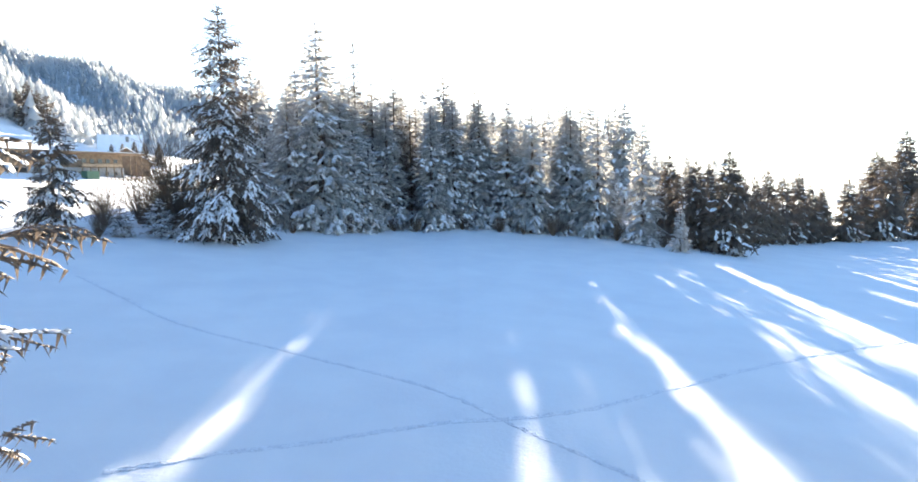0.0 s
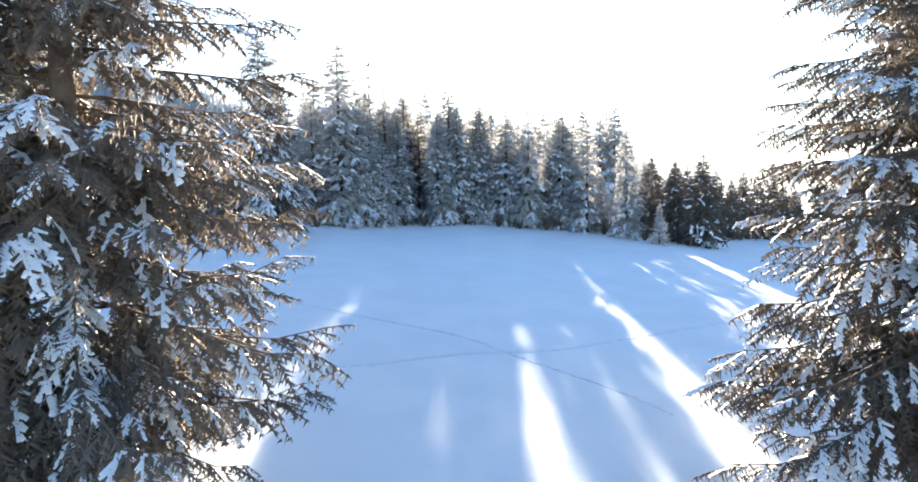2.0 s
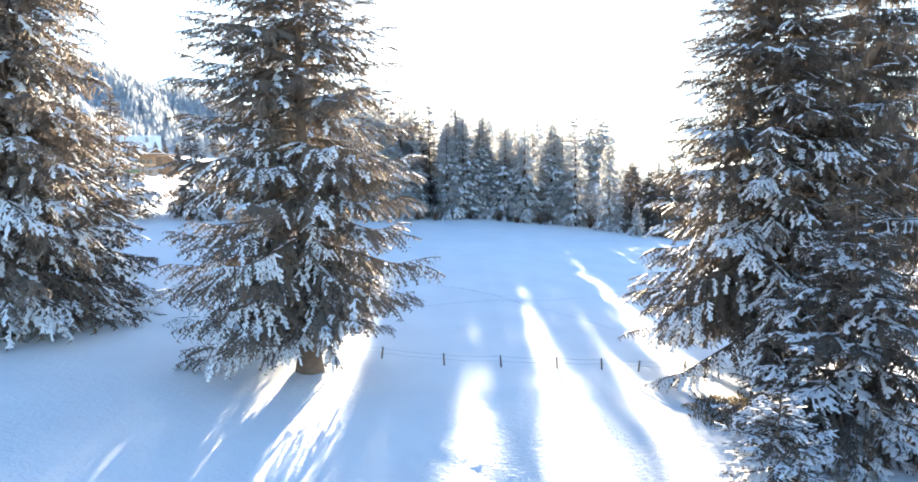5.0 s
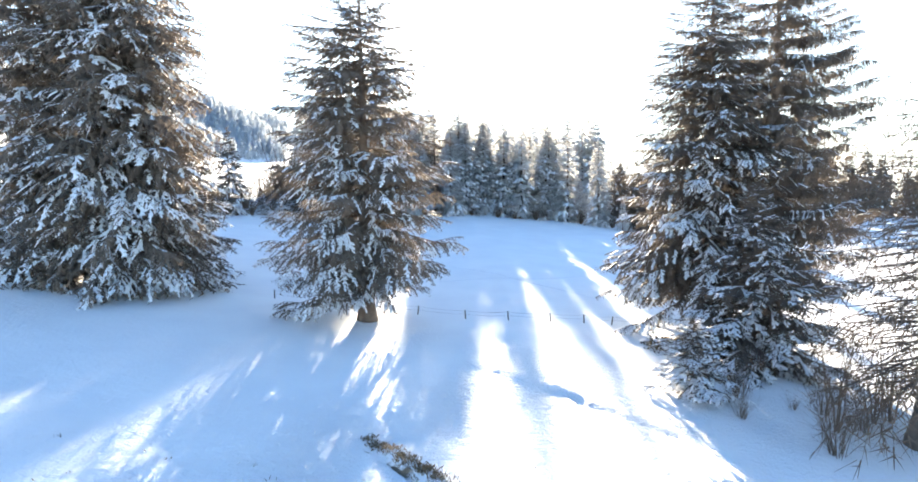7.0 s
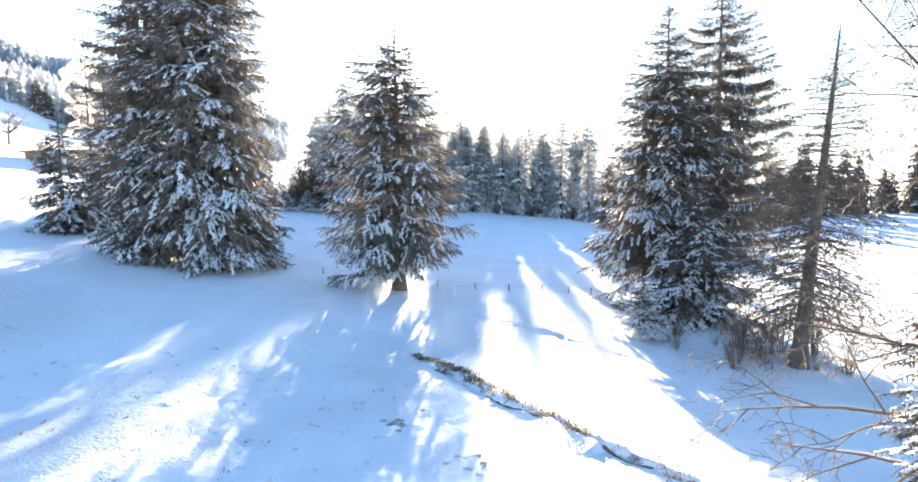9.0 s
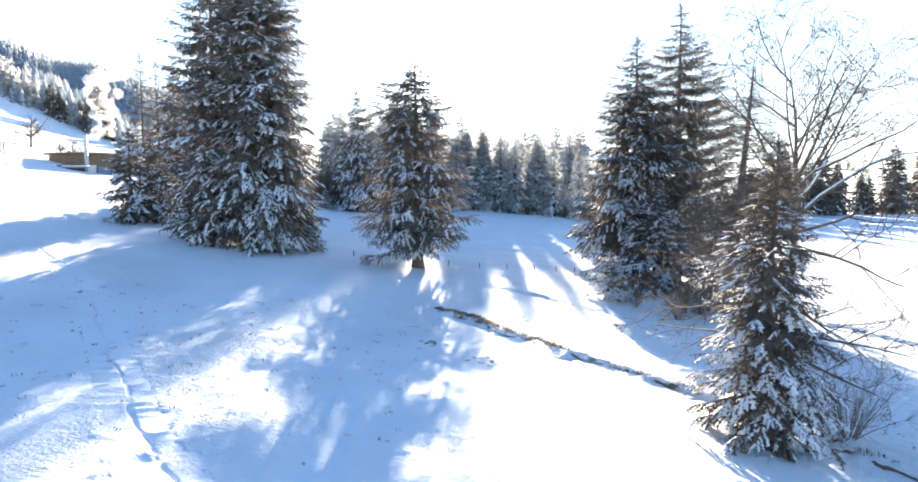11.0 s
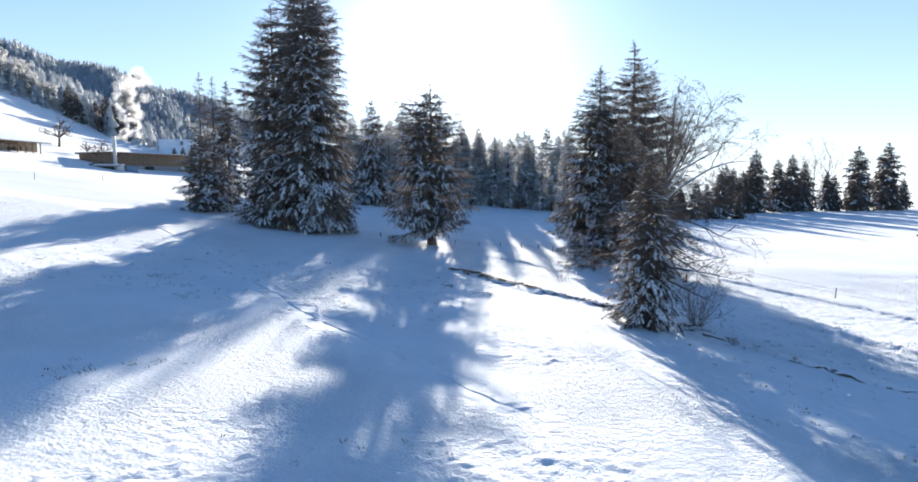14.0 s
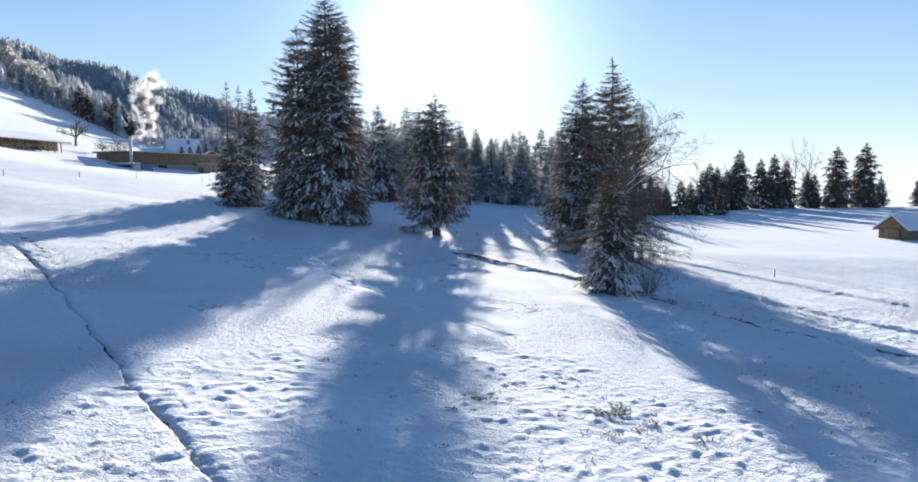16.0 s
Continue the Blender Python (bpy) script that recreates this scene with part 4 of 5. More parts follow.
# ---- the far side of the field, before the farm ----
left_spruce = again(flank, -38.0, 60.5, 40, 1.2)
left_spruce.scale = (0.85, 0.85, 1.2)
tagged(left_spruce, "dark spruce standing before the farm field", "tree", "spruces before the farm")
tagged(again(flank, -46.0, 56.0, 210, 1.4), "dark spruce standing before the farm field", "tree", "spruces before the farm")
tagged(again(small, -34.3, 65.0, 20, 0.75), "knee-high snowy spruce sapling beside the field", "tree", "saplings")
tagged(again(small, -31.0, 66.5, 90, 0.95), "snowy spruce sapling beside the field", "tree", "saplings")
tagged(again(small, 1.9, 93.5, 190, 0.55), "snow-covered sapling before the wood", "tree", "saplings")
field_hazel = stand(stems("hazel_bush", 54, 44, 7.5, 0.55, TWIG, fork=18, stout=1.9), -36.5, 74.0)
tagged(field_hazel, "leafless brown hazel bush beside the farm field", "bush", "hazel bushes")
for x, y, size in ((-33.5, 76, 1.7), (-31, 74, 1.55), (-34.5, 72, 0.9), (-38.5, 70, 0.8), (-41, 63, 0.6), (-35.5, 63, 0.5), (-28.5, 72, 0.9)):
    tagged(again(field_hazel, x, y, x * 53 % 360, size), "leafless brown hazel bush beside the farm field", "bush", "hazel bushes")

for k, (x, y, size) in enumerate(((-20.5, 79, 0.3), (-14.5, 84, 0.35), (-9, 89.5, 0.3), (-6, 90, 0.38), (0.5, 93.5, 0.35), (6, 94.5, 0.42), (9.5, 94, 0.3), (14, 95, 0.5), (16, 95.5, 0.4), (23, 93, 0.5), (28.5, 89, 0.45), (31.5, 88, 0.5), (34, 89, 0.4), (40, 98, 0.5),
                                  (45, 104, 0.55), (50, 109, 0.6), (57, 116, 0.6), (64, 122, 0.65), (71, 128, 0.8), (75, 131, 0.85), (80, 133, 0.65), (86, 136, 0.6), (94, 138, 0.6))):
    tagged(again(field_hazel, x, y, 67 * k % 360, size), "brown leafless undergrowth at the foot of the wood", "bush", "undergrowth of the wood")

# ---- bushes on the bank below the tall spruces ----
bank_bush = stand(stems("bank_bush", 81, 26, 3.6, 0.4, TWIG, fork=9), 11.2, -12.4)
tagged(bank_bush, "brown leafless bush on the snowy bank", "bush", "bank bushes")
for x, y, size in ((14.0, -9.8, 1.0), (9.6, -6.5, 0.7), (13.4, -7.6, 0.8), (18.6, -12.0, 0.9), (8.6, -9.0, 0.5), (12.2, -3.0, 1.1)):
    again(bank_bush, x, y, x * 71 % 360, size)


sapling = stand(stems("sapling_clump", 83, 9, 6.0, 0.10, TWIG, fork=7, stout=1.7), 12.8, -9.7)
tagged(sapling, "clump of upright leafless saplings on the snowy bank", "bush", "sapling clumps")
for x, y, size in ((15.4, -8.5, 0.85), (16.4, -8.2, 0.9), (17.8, -9.6, 0.8), (18.8, -8.0, 0.95)):
    again(sapling, x, y, x * 47 % 360, size)
for k, (x, y, size) in enumerate(((17.8, -3.0, 1.1), (16.9, -11.6, 1.0), (13.9, -9.0, 0.7), (9.9, -5.6, 0.7), (12.0, -7.4, 0.8), (7.6, -2.8, 0.6))):
    tagged(again(bank_bush, x, y, 40 * k, 0.4 * size), "low tangle of brown brambles in the snow", "bush", "brambles")


# ---- trodden trails ----
# trodden snow, its colour darkened to carry the shade of the ruts
TRODDEN_SHADED = material("trodden_snow_shaded", (0.82, 0.845, 0.88), 0.9, (0.72, 0.75, 0.80), 1.5, 9.0, 0.05, 6.0)


def trail(line, wide, seed):
    """A path of footprints: a shallow rut with broken edges that lies on the snow along the line."""
    r = np.random.default_rng(seed)
    pts = np.array(line, float)
    seg = np.linalg.norm(np.diff(pts, axis=0), axis=1)
    far = np.concatenate([[0], np.cumsum(seg)])
    at = np.arange(0, far[-1], 0.22)
    x, y = np.interp(at, far, pts[:, 0]), np.interp(at, far, pts[:, 1])
    x = np.convolve(np.pad(x, 9, mode="edge"), np.ones(19) / 19, mode="valid") + 0.10 * lattice(at, at * 0, 0.5, seed) + 0.05 * r.normal(size=len(at))
    y = np.convolve(np.pad(y, 9, mode="edge"), np.ones(19) / 19, mode="valid") + 0.10 * lattice(at, at * 0, 0.5, seed + 1)
    dx, dy = np.gradient(x), np.gradient(y)
    ln = np.hypot(dx, dy) + 1e-9
    sx, sy = -dy / ln, dx / ln
    step = 1 + 0.35 * np.sin(at * 7.5) + 0.25 * r.normal(size=len(at))
    rows = []
    for off, up in ((-1.3, -0.05), (-0.85, 0.022), (-0.4, 0.014), (0.1, 0.008), (0.5, 0.014), (0.9, 0.022), (1.3, -0.05)):
        u = off * wide * (0.85 + 0.3 * np.abs(step))
        px, py = x + sx * u, y + sy * u
        rows.append(np.stack([px, py, land(px, py) + relief(px, py) + up + 0.012 * r.normal(size=len(at))], -1))
    v = np.stack(rows, 1)
    n_row, n_col = v.shape[:2]
    a, b = np.meshgrid(np.arange(n_row - 1), np.arange(n_col - 1), indexing="ij")
    q = (a * n_col + b).ravel()
    t = np.concatenate([np.stack([q, q + 1, q + n_col + 1], -1), np.stack([q, q + n_col + 1, q + n_col], -1)])
    ob = new("trail", mesh_of("trail", v.reshape(-1, 3), t, TRODDEN_SHADED))
    return tagged(ob, "narrow trail of footprints trodden across the snowfield", "trail", "trails", "structure")


for k, line in enumerate(TRAILS):
    trail(line, 0.11 + 0.03 * k, 40 + k)

# ---- fences ----
def post(tall, girth, seed):
    """A split post, a little crooked, with a cap of snow."""
    r = random.Random(seed)
    thing = new("fence_post")
    hs = np.linspace(0, 1, 5)
    line = np.stack([0.03 * np.sin(hs * 3 + seed), 0.03 * np.cos(hs * 2 + seed), hs * (tall + 0.4) - 0.4], -1)
    v, t = tubes(line[None], np.full((1, 5), girth) * (1 - 0.12 * hs), 8)
    k = len(v)
    v = np.concatenate([v, line[-1:] + np.array((0, 0, 0.02))])
    t = np.concatenate([t, [(k - 8 + i, k - 8 + (i + 1) % 8, k) for i in range(8)]])
    part_of("stake", mesh_of("stake", v, t, POST_WOOD), thing)
    bm = bmesh.new()
    bmesh.ops.create_icosphere(bm, subdivisions=2, radius=girth * 0.95, matrix=Matrix.Translation(line[-1]) @ Matrix.Diagonal((1, 1, 0.6, 1)))
    part("snow_cap", bm, TREE_SNOW, thing, "cap of snow")
    return thing


def wires(name, posts, levels):
    """Wires strung from post to post, sagging a little."""
    thing = new(name)
    s = np.linspace(0, 1, 6)
    for lv in levels:
        line = []
        for (ax, ay), (bx, by) in zip(posts, posts[1:]):
            za, zb = height(ax, ay), height(bx, by)
            line.append(np.stack([ax + (bx - ax) * s, ay + (by - ay) * s, za + (zb - za) * s + lv - 0.25 * s * (1 - s)], -1)[:-1])
        line = np.concatenate(line)[None]
        v, t = tubes(line, np.full(line.shape[:2], 0.006), 4)
        part_of("strand", mesh_of("strand", v, t, WIRE), thing)
    return tagged(thing, "thin sagging wire strung along fence posts", "fence wire")


MID_FENCE = [(-18.5, 10.2), (-14.6, 9.6), (-11.0, 9.0), (-7.5, 8.4), (-4.0, 7.6), (-0.9, 7.5), (2.2, 7.7), (4.8, 8.2), (6.9, 8.2), (9.6, 8.4), (13.2, 9.0), (17.0, 9.6), (21.0, 10.4)]
stake = post(0.68, 0.055, 1)
for k, (x, y) in enumerate(MID_FENCE):
    ob = copy_thing(stake, Matrix.Translation((x, y, height(x, y))) @ Euler((0.06 * math.sin(k * 5), 0.07 * math.sin(k * 3 + 1), k)).to_matrix().to_4x4())
    tagged(ob, "short weathered fence post standing in snow", "fence post", "posts of the pasture fence")
stake.matrix_basis = Matrix.Translation((-29.0, 29.0, height(-29, 29))) @ pose(0, 0, 0, 3, 2, 0)
tagged(stake, "lone slim post in the snowy field", "fence post")
wires("fence_wire", MID_FENCE, (0.6, 0.35))
LOW_FENCE = [(21.5, 4.0), (32.9, -18.2), (43.5, -41.0)]
for k, (x, y) in enumerate(LOW_FENCE):
    ob = copy_thing(stake, Matrix.Translation((x, y, height(x, y))) @ Euler((0.05, -0.06, k)).to_matrix().to_4x4() @ Matrix.Scale(1.5, 4))
    ob.scale = (1.1, 1.1, 1.7)
    tagged(ob, "leaning pasture post in sunlit snow", "fence post", "posts of the lower fence")
wires("fence_wire", LOW_FENCE, (1.0, 0.6))
FARM_FENCE = [(-95, 5), (-86, 17), (-81.5, 33), (-76.5, 47), (-68, 64)]
for k, (x, y) in enumerate(FARM_FENCE):
    ob = copy_thing(stake, Matrix.Translation((x, y, height(x, y))) @ Euler((0.03, 0.04, k)).to_matrix().to_4x4())
    ob.scale = (1.0, 1.0, 1.9)
    tagged(ob, "thin fence post in the sunlit farm field", "fence post", "posts of the farm fence")
wires("fence_wire", FARM_FENCE, (1.2,))


# ---- grass ----
def blades(name, seed, spots, tall, count, wide):
    """Dead blades standing through the snow, in tufts at the given places."""
    r = np.random.default_rng(seed)
    v, f = [], []
    for x, y, size in spots:
        z = height(x, y)
        for _ in range(count):
            a, rad = r.random() * 6.28, wide * size * math.sqrt(r.random())
            bx, by = x + rad * math.cos(a), y + rad * math.sin(a)
            h = tall * size * (0.4 + 0.8 * r.random())
            lean_x, lean_y = 0.5 * h * r.normal(), 0.5 * h * r.normal()
            w = 0.006 + 0.008 * r.random()
            k = len(v)
            v += [(bx - w, by, z - 0.05), (bx + w, by, z - 0.05), (bx + lean_x * 0.5, by + lean_y * 0.5, z + h * 0.7), (bx + lean_x, by + lean_y, z + h * 0.85)]
            f += [(k, k + 1, k + 2), (k + 1, k + 3, k + 2)]
    return new(name, mesh_of(name, np.array(v), np.array(f), DRY_GRASS, True))


rnd = random.Random(9)
spots = []
while len(spots) < 900:                                      # stubble over the rough pasture
    x, y = rnd.uniform(-45, 25), rnd.uniform(-92, -14)
    if lattice(np.array([x]), np.array([y]), 0.06, 9)[0] + rnd.uniform(-0.5, 0.5) > 0.0:
        spots.append((x, y, rnd.uniform(0.5, 1.3)))
tagged(blades("grass_stubble", 1, spots, 0.10, 9, 0.22), "dead grass tips poking through the snow", "grass", kind="stuff")
for x, y, size in ((-4.2, -72.5, 1.6), (-6.3, -26.9, 0.6), (-9.4, -22.4, 0.8), (-33, -33, 1.2), (-31, -36, 1.2), (-29, -39, 1.0), (-35, -35, 1.0), (-10.5, -70.5, 1.0), (-27.5, -56.5, 1.2), (-24.5, -54.5, 0.9), (2.0, -80, 0.9)):
    tagged(blades("grass_tuft", int(x * 7 + 300), [(x + rnd.gauss(0, 0.7) * size, y + rnd.gauss(0, 0.7) * size, size * rnd.uniform(0.4, 1.0)) for _ in range(14)], 0.11, 9 if x < -20 else 40, 0.3), "tuft of dead straw-coloured grass in the snow", "grass", kind="stuff")
mat_spots = [(10.5 + 3.2 * math.cos(k * 2.4) * math.sqrt(k / 70), 1.6 + 2.2 * math.sin(k * 2.4) * math.sqrt(k / 70), 1.0) for k in range(70)]
tagged(blades("dead_grass", 77, mat_spots, 0.22, 60, 0.45), "mat of brown dead grass on the mound under the spruces", "grass", kind="stuff")
ditch_spots = []
for (ax, ay), (bx, by) in zip(DITCH[:6], DITCH[1:7]):
    for k in range(60 if ax < -3 else 16):
        s = rnd.random()
        ditch_spots.append((ax + (bx - ax) * s + rnd.uniform(-0.2, 0.6), ay + (by - ay) * s + rnd.uniform(0.1, 0.9), rnd.uniform(0.5, 1.1)))
tagged(blades("ditch_grass", 78, ditch_spots, 0.2, 14, 0.3), "dead grass hanging over the edge of the ditch", "grass", kind="stuff")


# ---- hillside ----
def hill_tree_template():
    v, f = [], []
    for tier in range(3):
        z0, z1 = 0.04 + 0.28 * tier, 0.04 + 0.28 * tier + 0.42
        rad = 0.25 * (1 - tier / 3.5) * (0.85 + 0.3 * math.sin(tier * 2.3) ** 2)
        k = len(v)
        v.append((0, 0, min(z1, 1.0)))
        for i in range(6):
            a = i * 1.047 + tier
            rr = rad * (1.0 if i % 2 else 0.5) * (0.85 + 0.3 * math.sin(i * 5 + tier * 3) ** 2)
            v.append((rr * math.cos(a), rr * math.sin(a), z0 + (0.05 if i % 2 else 0.0)))
        f += [(k, k + 1 + i, k + 1 + (i + 1) % 6) for i in range(6)]
    return np.array(v), np.array(f)


tv, tf = hill_tree_template()
r = np.random.default_rng(12)
hx, hy = r.uniform(-800, -60, 36000), r.uniform(200, 780, 36000)
keep = (land(hx, hy) > 26) & (np.hypot(hx + 12, hy + 98) > 440 + 25 * np.sin(hx / 31) + 14 * np.sin(hx / 9)) & (np.arctan2(-hx, hy + 98) > 0.22)
hx, hy = hx[keep][:12000], hy[keep][:12000]
hz, hs = land(hx, hy) - 1, r.uniform(8, 17, len(hx)) * (1 + 0.25 * np.sin(hx / 17 + hy / 23))
turn = r.random(len(hx)) * 6.28
ca, sa = np.cos(turn)[:, None], np.sin(turn)[:, None]
vx = (tv[None, :, 0] * ca - tv[None, :, 1] * sa) * hs[:, None] + hx[:, None]
vy = (tv[None, :, 0] * sa + tv[None, :, 1] * ca) * hs[:, None] + hy[:, None]
vz = tv[None, :, 2] * hs[:, None] + hz[:, None]
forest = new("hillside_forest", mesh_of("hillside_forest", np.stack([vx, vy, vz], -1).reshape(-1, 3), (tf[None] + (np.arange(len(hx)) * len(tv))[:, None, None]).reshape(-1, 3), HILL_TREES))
tagged(forest, "conifer forest covering the hillside, distance haze in its colour", "forest", kind="stuff")
frosty = bare_tree("frosted_tree", 91, 14.0, 0.2, FROST_TWIG, levels=4, fork=7, spread=0.8, first=0.06, up=0.3, twig=0.22, many=0.8)
frosty.matrix_basis = on_ground(-248, 272, 0)
tagged(frosty, "broadleaf tree white with hoar frost on the meadow's rim", "tree", "frosted trees")
RIM = [(-252, 270, 1.35), (-246, 273, 1.4), (-241, 277, 1.3), (-243, 284, 1.5), (-237, 281, 1.15), (-236, 288, 1.25), (-232, 284, 1.0), (-229, 286, 1.05), (-231, 292, 1.1), (-226, 289, 0.85), (-223, 290, 0.8), (-225, 296, 0.95), (-249, 283, 1.5), (-207, 299, 0.85), (-204, 303, 0.7)]
for x, y, size in RIM:
    again(frosty, x, y, x * 31 % 360, size)
for x, y, size in ((-214.5, 294, 0.95), (-211.5, 296, 0.82), (-198, 301.5, 1.1), (-194.5, 303, 0.98), (-191, 306, 0.6), (-206, 306, 0.8)):
    tagged(again(fir_f, x, y, x * 17 % 360, size), "dark spruce on the rim of the meadow", "tree", "meadow spruces")
orchard = bare_tree("apple_tree", 93, 8.0, 0.3, GREY_BARK, levels=4, fork=5, spread=0.8, first=0.35, up=0.3, twig=0.02, limbs=[(2.6, 50 * k, 0.6, 5.0, 0.05) for k in range(7)])
orchard.matrix_basis = on_ground(-166, 194, 0, 1.6)
tagged(orchard, "leafless apple tree on the snowy slope", "tree", "apple trees")
again(orchard, -152.8, 190, 90, 0.85)
again(orchard, -136.5, 168.5, 40, 1.25)


# ---- farm ----
def window(parent, x, y, z, w, h, axis="y"):
    win = part("window", boxed(x - w / 2, x + w / 2, y - 0.06, y + 0.06, z, z + h, bevel=0.02), PALE_BOARDS, parent)
    part("pane", boxed(x - w / 2 + 0.08, x + w / 2 - 0.08, y - 0.09, y - 0.062, z + 0.08, z + h - 0.08), GLASS, win, "dark window pane")
    return win


def gabled(name, long, deep, wall_h, roof_h, over, walls, snow=0.35):
    """A house with its ridge along x: walls, a boarded gable, a snowed roof."""
    h = new(name)
    part("wall", boxed(-long / 2, long / 2, -deep / 2, deep / 2, -1.0, wall_h), walls, h)
    for sx in (-1, 1):
        bm = bmesh.new()
        x0, x1 = sx * long / 2 - 0.1, sx * long / 2 + 0.1
        a = [bm.verts.new((x0, -deep / 2, wall_h)), bm.verts.new((x0, deep / 2, wall_h)), bm.verts.new((x0, 0, wall_h + roof_h))]
        b = [bm.verts.new((x1, -deep / 2, wall_h)), bm.verts.new((x1, deep / 2, wall_h)), bm.verts.new((x1, 0, wall_h + roof_h))]
        bm.faces.new(a), bm.faces.new(b[::-1])
        for q in range(3):
            bm.faces.new((a[q], b[q], b[(q + 1) % 3], a[(q + 1) % 3]))
        bmesh.ops.recalc_face_normals(bm, faces=bm.faces)
        part("gable", bm, BOARDS, h, "boarded gable")
    k = roof_h / (deep / 2)
    for sy in (-1, 1):
        e = sy * (deep / 2 + over)
        x0, x1 = -long / 2 - over, long / 2 + over
        z_e, z_r = wall_h - over * k + 0.2, wall_h + roof_h + 0.2
        part("roof", slab(bmesh.new(), [(x0, e, z_e), (x1, e, z_e), (x1, 0, z_r), (x0, 0, z_r)], 0.25), BOARDS, h, "dark timber roof edge")
        part("roof_snow", slab(bmesh.new(), [(x0 + 0.1, e * 0.99, z_e + snow), (x1 - 0.1, e * 0.99, z_e + snow), (x1 - 0.1, 0, z_r + snow), (x0 + 0.1, 0, z_r + snow)], snow - 0.006), ROOF_SNOW, h, "thick snow on the roof")
    return h


def put(thing, x, y, turn, z=None):
    thing.matrix_basis = Matrix.LocRotScale((x, y, float(land(x, y)) if z is None else z), Euler((0, 0, radians(turn))), None)
    return thing


farm = put(gabled("farmhouse", 36, 16, 5.6, 2.4, 3.4, PALE_BOARDS), -161.8, 139.0, 88, 19.4)
part("plinth", boxed(-18.1, 18.1, -8.12, -7.98, -2.5, 1.0), PLASTER, farm, "plastered ground storey")
for k in range(11):
    window(farm, -16 + 3.1 * k, -8.0, 1.9, 1.3, 1.4)
part("door", boxed(11.0, 12.2, -8.2, -8.1, -0.6, 1.6, bevel=0.02), BOARDS, farm)
part("balcony", boxed(-16, 8, -9.6, -8.1, 3.5, 3.75), BOARDS, farm)
for k in range(9):                                           # posts that carry the wide eaves
    part("post", boxed(-16.6 + 4.1 * k, -16.3 + 4.1 * k, -10.3, -10.0, -2.0, 5.0), BOARDS, farm)
part("rail", boxed(-16, 8, -9.62, -9.54, 4.35, 4.47), BOARDS, farm)
part("gateway", boxed(2.0, 6.4, -8.3, -8.14, -1.0, 2.6, bevel=0.02), DARK, farm, "dark open gateway")
part("stair", boxed(13.4, 15.2, -11.0, -8.15, -2.0, 0.6, bevel=0.03), CONCRETE, farm, "concrete steps up to the door")
tagged(farm, "long timber farmhouse with wide eaves under a snowy roof", "house")

barn = put(new("barn"), -128.4, 197.2, 70.3, 13.2)
part("wall", boxed(-31, 25, -7.4, 7.4, -2, 7.6), BOARDS, barn)
part("plinth", boxed(-31.1, 25.1, -7.65, -7.404, -2, 3.2), CONCRETE, barn, "grey concrete ground storey")
part("roof", boxed(-32.0, 32.6, -9.6, 8.6, 7.6, 8.15, bevel=0.06), BOARDS, barn, "broad flat dark roof edge")
part("roof_snow", boxed(-31.8, 32.4, -9.4, 8.4, 8.156, 8.35, bevel=0.06), ROOF_SNOW, barn, "snow on the flat roof")
for k in range(8):
    window(barn, 1.0 + 3.0 * k, -7.46, 4.6, 1.7, 1.4)
for k in range(5):
    window(barn, 8.0 + 3.4 * k, -7.72, 0.6, 1.2, 1.3)
part("balcony", boxed(8, 23, -9.2, -7.66, 3.3, 3.5), BOARDS, barn)
part("parapet", boxed(8, 23, -9.26, -9.14, 3.5, 4.3), PALE_BOARDS, barn, "pale boarded balcony front")
for k in range(6):
    part("post", boxed(8.0 + 2.95 * k, 8.22 + 2.95 * k, -9.2, -8.98, -0.6, 3.3), BOARDS, barn)
part("gate", boxed(-14.0, -9.0, -7.82, -7.66, -0.6, 3.0, bevel=0.03), DARK, barn, "open dark gateway")
for k in range(12):                                          # upright battens on the upper boarding
    part("batten", boxed(-29.5 + 2.5 * k, -29.35 + 2.5 * k, -7.5, -7.402, 3.3, 7.5), BOARDS, barn)
for k in range(3):                                           # the open end of the roof stands on posts
    for y in (-8.6, 7.2):
        part("post", boxed(27.0 + 2.4 * k, 27.3 + 2.4 * k, y, y + 0.3, -2.0, 7.6), BOARDS, barn)
tagged(barn, "long low wooden barn with flat snow-covered roof", "barn")
shed = put(new("shed"), -133.0, 158.5, 8, 13.4)
part("wall", boxed(-9, 7, -2.6, 3.0, -2.0, 2.6), CONCRETE, shed)
part("roof", boxed(-0.5, 7.8, -3.6, 3.4, 2.6, 2.9, bevel=0.04), METAL, shed)
part("roof_snow", boxed(-0.4, 7.7, -3.5, 3.3, 2.906, 3.15, bevel=0.08), ROOF_SNOW, shed, "thin snow on the roof")
part("door", boxed(0.4, 6.4, -2.72, -2.6, -0.8, 2.2), DARK, shed)
for k in range(6):                                           # bales wrapped in dark foil, stacked on the yard wall
    part("bale", boxed(-7.6 + 1.25 * k, -6.5 + 1.25 * k, -1.6, 1.2, 2.62, 3.3 + 0.25 * (k % 2), bevel=0.25), DARK if k % 3 else ROOF_SNOW, shed, "snow-dusted foil-wrapped bale")
tagged(shed, "low grey concrete shed with stacked bales beside the barn", "shed")
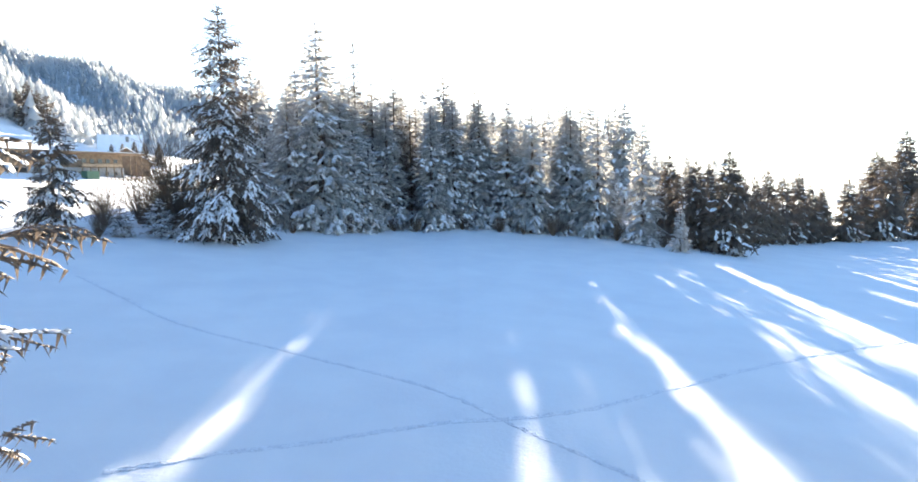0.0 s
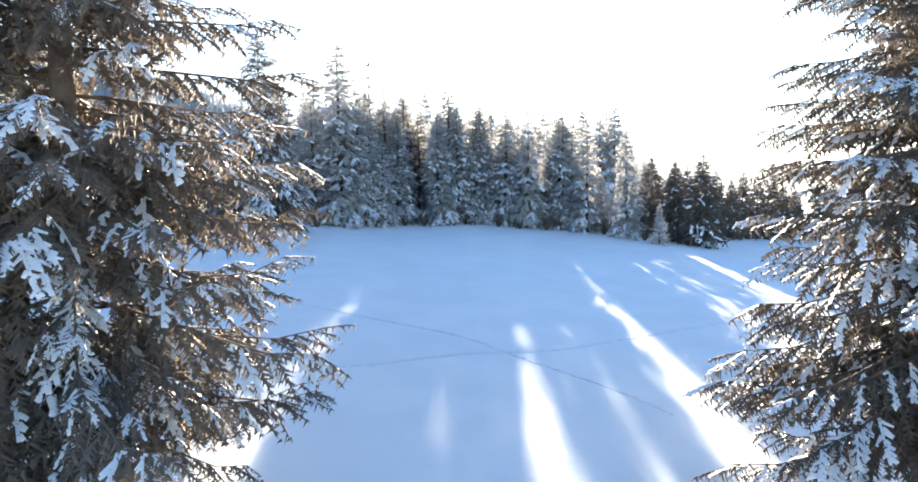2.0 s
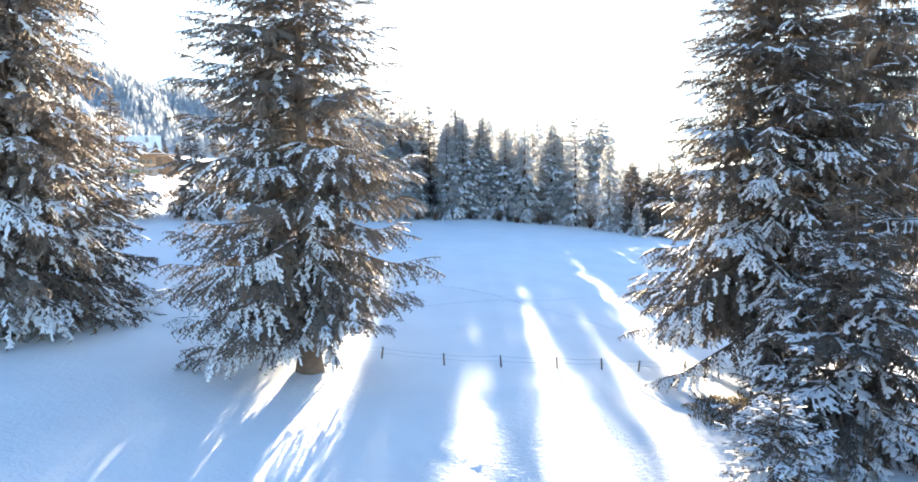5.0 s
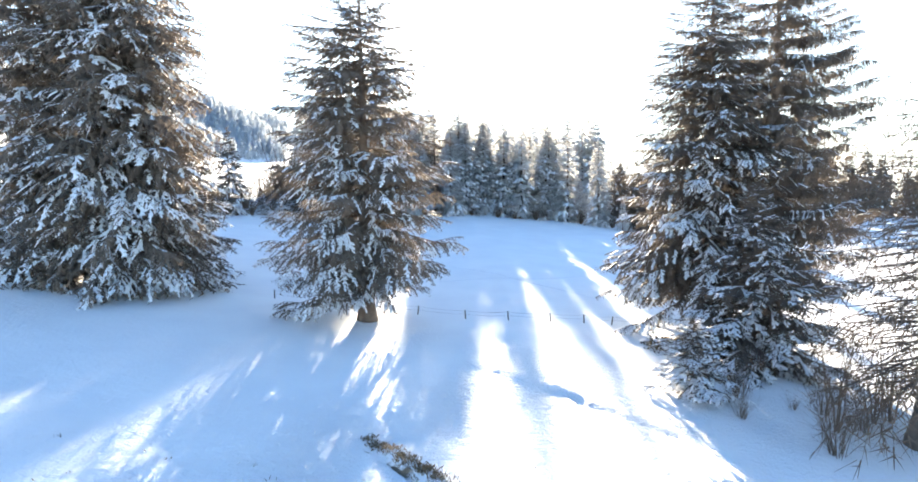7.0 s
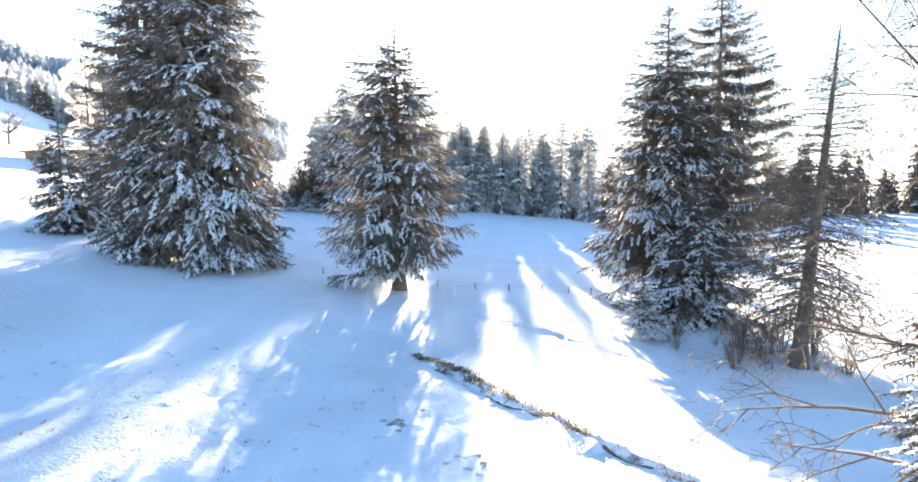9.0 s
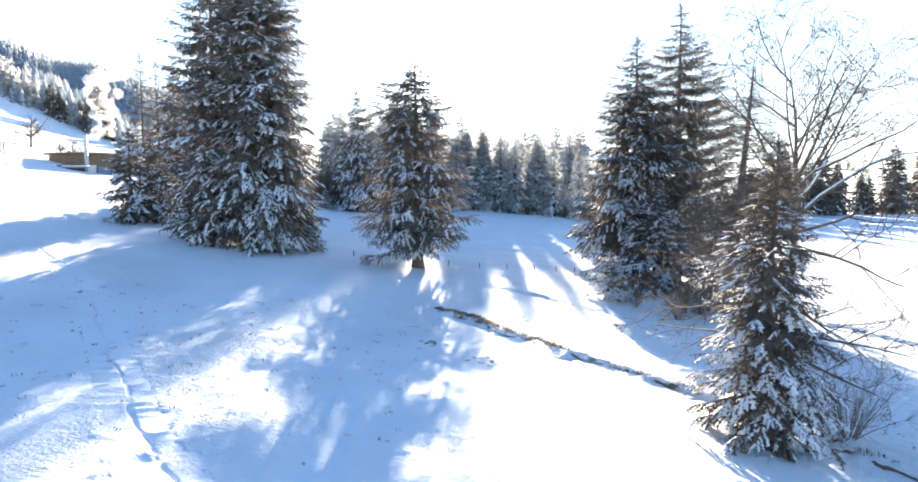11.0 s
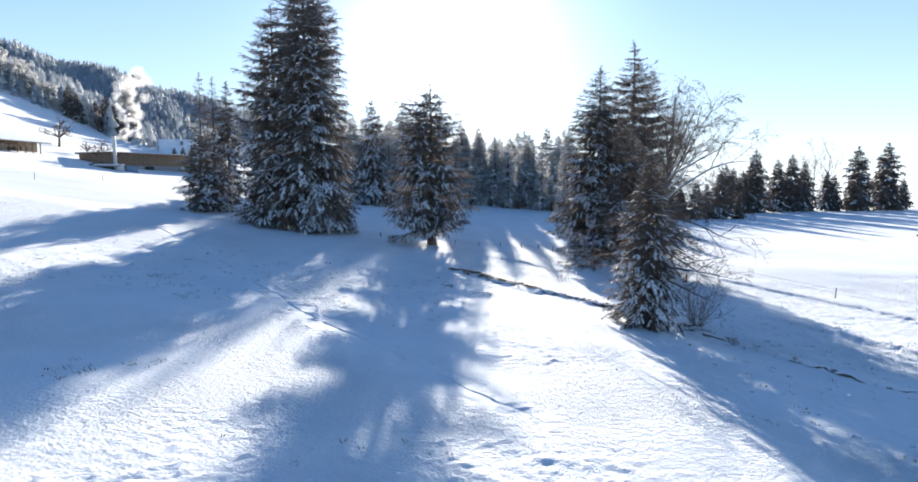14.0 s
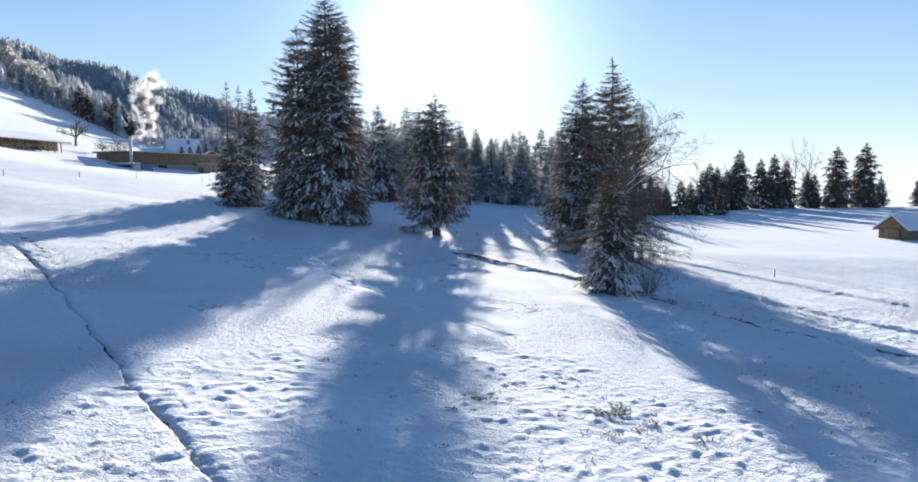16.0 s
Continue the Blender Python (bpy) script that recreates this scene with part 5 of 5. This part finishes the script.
for x, y, turn, mat, word in ((-122.4, 161.5, 40, BLUE_PAINT, "blue"), (-126.2, 159.4, 30, METAL, "grey"), (-111.8, 196.5, 70, GREEN_PAINT, "green")):
    bin_ = put(new("container"), x, y, turn)
    part("body", boxed(-2.1, 2.1, -1.3, 1.3, -0.5, 2.1, bevel=0.08), mat, bin_)
    part("lid", boxed(-2.2, 2.2, -1.4, 1.4, 2.1, 2.3, bevel=0.05), mat, bin_)
    tagged(bin_, word + " steel container standing before the barn", "container", "farm containers")
balustrade = put(new("fence"), -103.5, 207.0, 70.3)
for k in range(15):
    part("post", boxed(-10.6 + 1.5 * k, -10.42 + 1.5 * k, -0.09, 0.09, -0.8, 1.2, bevel=0.02), PALE_BOARDS, balustrade)
for z in (0.45, 0.95):
    part("rail", boxed(-10.8, 10.8, -0.15, -0.094, z, z + 0.2), PALE_BOARDS, balustrade)
tagged(balustrade, "pale wooden railing before the farm buildings", "fence")
chimney = put(new("chimney"), -128.9, 163.2, 0, 13.2)
v, t = tubes(np.array([[(0, 0, -1), (0, 0, 7), (0, 0, 13.8)]]), np.array([[0.68, 0.64, 0.60]]), 16)
part_of("flue", mesh_of("flue", v, t, METAL), chimney)
v, t = tubes(np.array([[(0, 0, 13.5), (0, 0, 13.9), (0, 0, 14.1)]]), np.array([[0.68, 0.72, 0.5]]), 16)
part_of("cap", mesh_of("cap", v, t, METAL), chimney)
tagged(chimney, "tall steel chimney that smokes beside the barn", "chimney")
house = put(gabled("house", 18.5, 13, 4.0, 8.2, 0.9, PLASTER), -166.0, 320.0, 24, 23.0)
for k in range(5):
    window(house, -7.2 + 3.6 * k, -6.5, 1.8, 1.3, 1.5)
part("chimney", boxed(2.4, 3.8, -3.4, -2.0, 9.0, 11.6, bevel=0.03), CONCRETE, house)
tagged(house, "plastered house with big steep snow-covered roof", "house")
cottage = put(gabled("cottage", 14, 15.5, 4.2, 5.2, 1.2, BOARDS), -124.5, 243.5, 117)
window(cottage, -3.0, -7.75, 1.4, 1.2, 1.3)
window(cottage, 3.0, -7.75, 1.4, 1.2, 1.3)
tagged(cottage, "wooden house with wide dark gable and snowy roof behind the barn", "house")
for x, y, size in ((-158, 296, 0.36), (-153.5, 297, 0.42), (-149, 299, 0.52), (-146, 303, 0.5), (-141, 306, 0.56)):
    tagged(again(fir_f, x, y, x * 23 % 360, size), "small dark spruce before the steep-roofed house", "tree", "garden spruces")

SMOKE = bpy.data.materials.new("chimney_smoke")
SMOKE.use_nodes = True
n, l = SMOKE.node_tree.nodes, SMOKE.node_tree.links
n["Principled BSDF"].inputs["Base Color"].default_value = (0.9, 0.9, 0.9, 1)
n["Principled BSDF"].inputs["Roughness"].default_value = 1.0
clear, mixed, wisps, rng, tc = n.new("ShaderNodeBsdfTransparent"), n.new("ShaderNodeMixShader"), n.new("ShaderNodeTexNoise"), n.new("ShaderNodeMapRange"), n.new("ShaderNodeTexCoord")
wisps.inputs["Scale"].default_value, wisps.inputs["Detail"].default_value = 0.5, 6
rng.inputs["From Min"].default_value, rng.inputs["From Max"].default_value = 0.3, 0.7
rng.inputs["To Min"].default_value, rng.inputs["To Max"].default_value = 0.0, 0.17
l.new(tc.outputs["Object"], wisps.inputs["Vector"])
l.new(wisps.outputs["Fac"], rng.inputs["Value"])
l.new(rng.outputs[0], mixed.inputs[0])
l.new(clear.outputs[0], mixed.inputs[1])
lit_through, half = n.new("ShaderNodeBsdfTranslucent"), n.new("ShaderNodeMixShader")
lit_through.inputs["Color"].default_value = (0.92, 0.92, 0.92, 1)
half.inputs[0].default_value = 0.96
l.new(n["Principled BSDF"].outputs[0], half.inputs[1])
l.new(lit_through.outputs[0], half.inputs[2])
l.new(half.outputs[0], mixed.inputs[2])
l.new(mixed.outputs[0], n["Material Output"].inputs["Surface"])
bm = bmesh.new()
rnd = random.Random(3)
for k in range(70):
    s = k / 69
    c = (9.5 * s ** 0.5 - 4.5 * s ** 2 + 2.2 * math.sin(s * 7) * s + rnd.gauss(0, 0.4 + 1.9 * s), rnd.gauss(0, 0.5 + 1.2 * s), 16 * s ** 1.6 + rnd.gauss(0, 0.6))
    bmesh.ops.create_icosphere(bm, subdivisions=2, radius=0.4 + 1.9 * s ** 0.6 * rnd.uniform(0.5, 1), matrix=Matrix.Translation(c))
for vert in bm.verts:
    vert.co += vert.normal * (0.45 * noise.noise(vert.co * 0.9) + 0.25 * noise.noise(vert.co * 2.3))
me = bpy.data.meshes.new("smoke")
bm.to_mesh(me)
bm.free()
me.materials.append(SMOKE)
me.polygons.foreach_set("use_smooth", np.ones(len(me.polygons), bool))
smoke = new("smoke", me)
smoke.matrix_basis = Matrix.LocRotScale((-128.9, 163.2, 27.4), None, (1.4, 1.4, 1.4))
tagged(smoke, "white smoke drifting up from the steel chimney", "smoke", kind="stuff")

# ---- hut in the field ----
hut = put(gabled("hut", 9.0, 6.4, 2.7, 2.5, 0.9, BOARDS), 98.8, 44.0, 20)
for k in range(11):                                          # split logs stacked against the gable
    for q in range(9):
        bm = bmesh.new()
        bmesh.ops.create_cone(bm, cap_ends=True, segments=7, radius1=0.14, radius2=0.14, depth=0.5, matrix=pose(-4.75, -1.6 + 0.3 * k + 0.15 * (q % 2), 0.1 + 0.26 * q, 0, 90, 0))
        part("log", bm, PALE_BOARDS, hut)
part("door", boxed(1.2, 2.6, -3.28, -3.2, -0.3, 1.9, bevel=0.02), DARK, hut)
part("trough", boxed(3.0, 4.3, -3.9, -3.25, -0.3, 0.9, bevel=0.05), BLUE_PAINT, hut, "pale blue trough")
tagged(hut, "wooden hay hut with snowed roof and stacked logs", "hut")
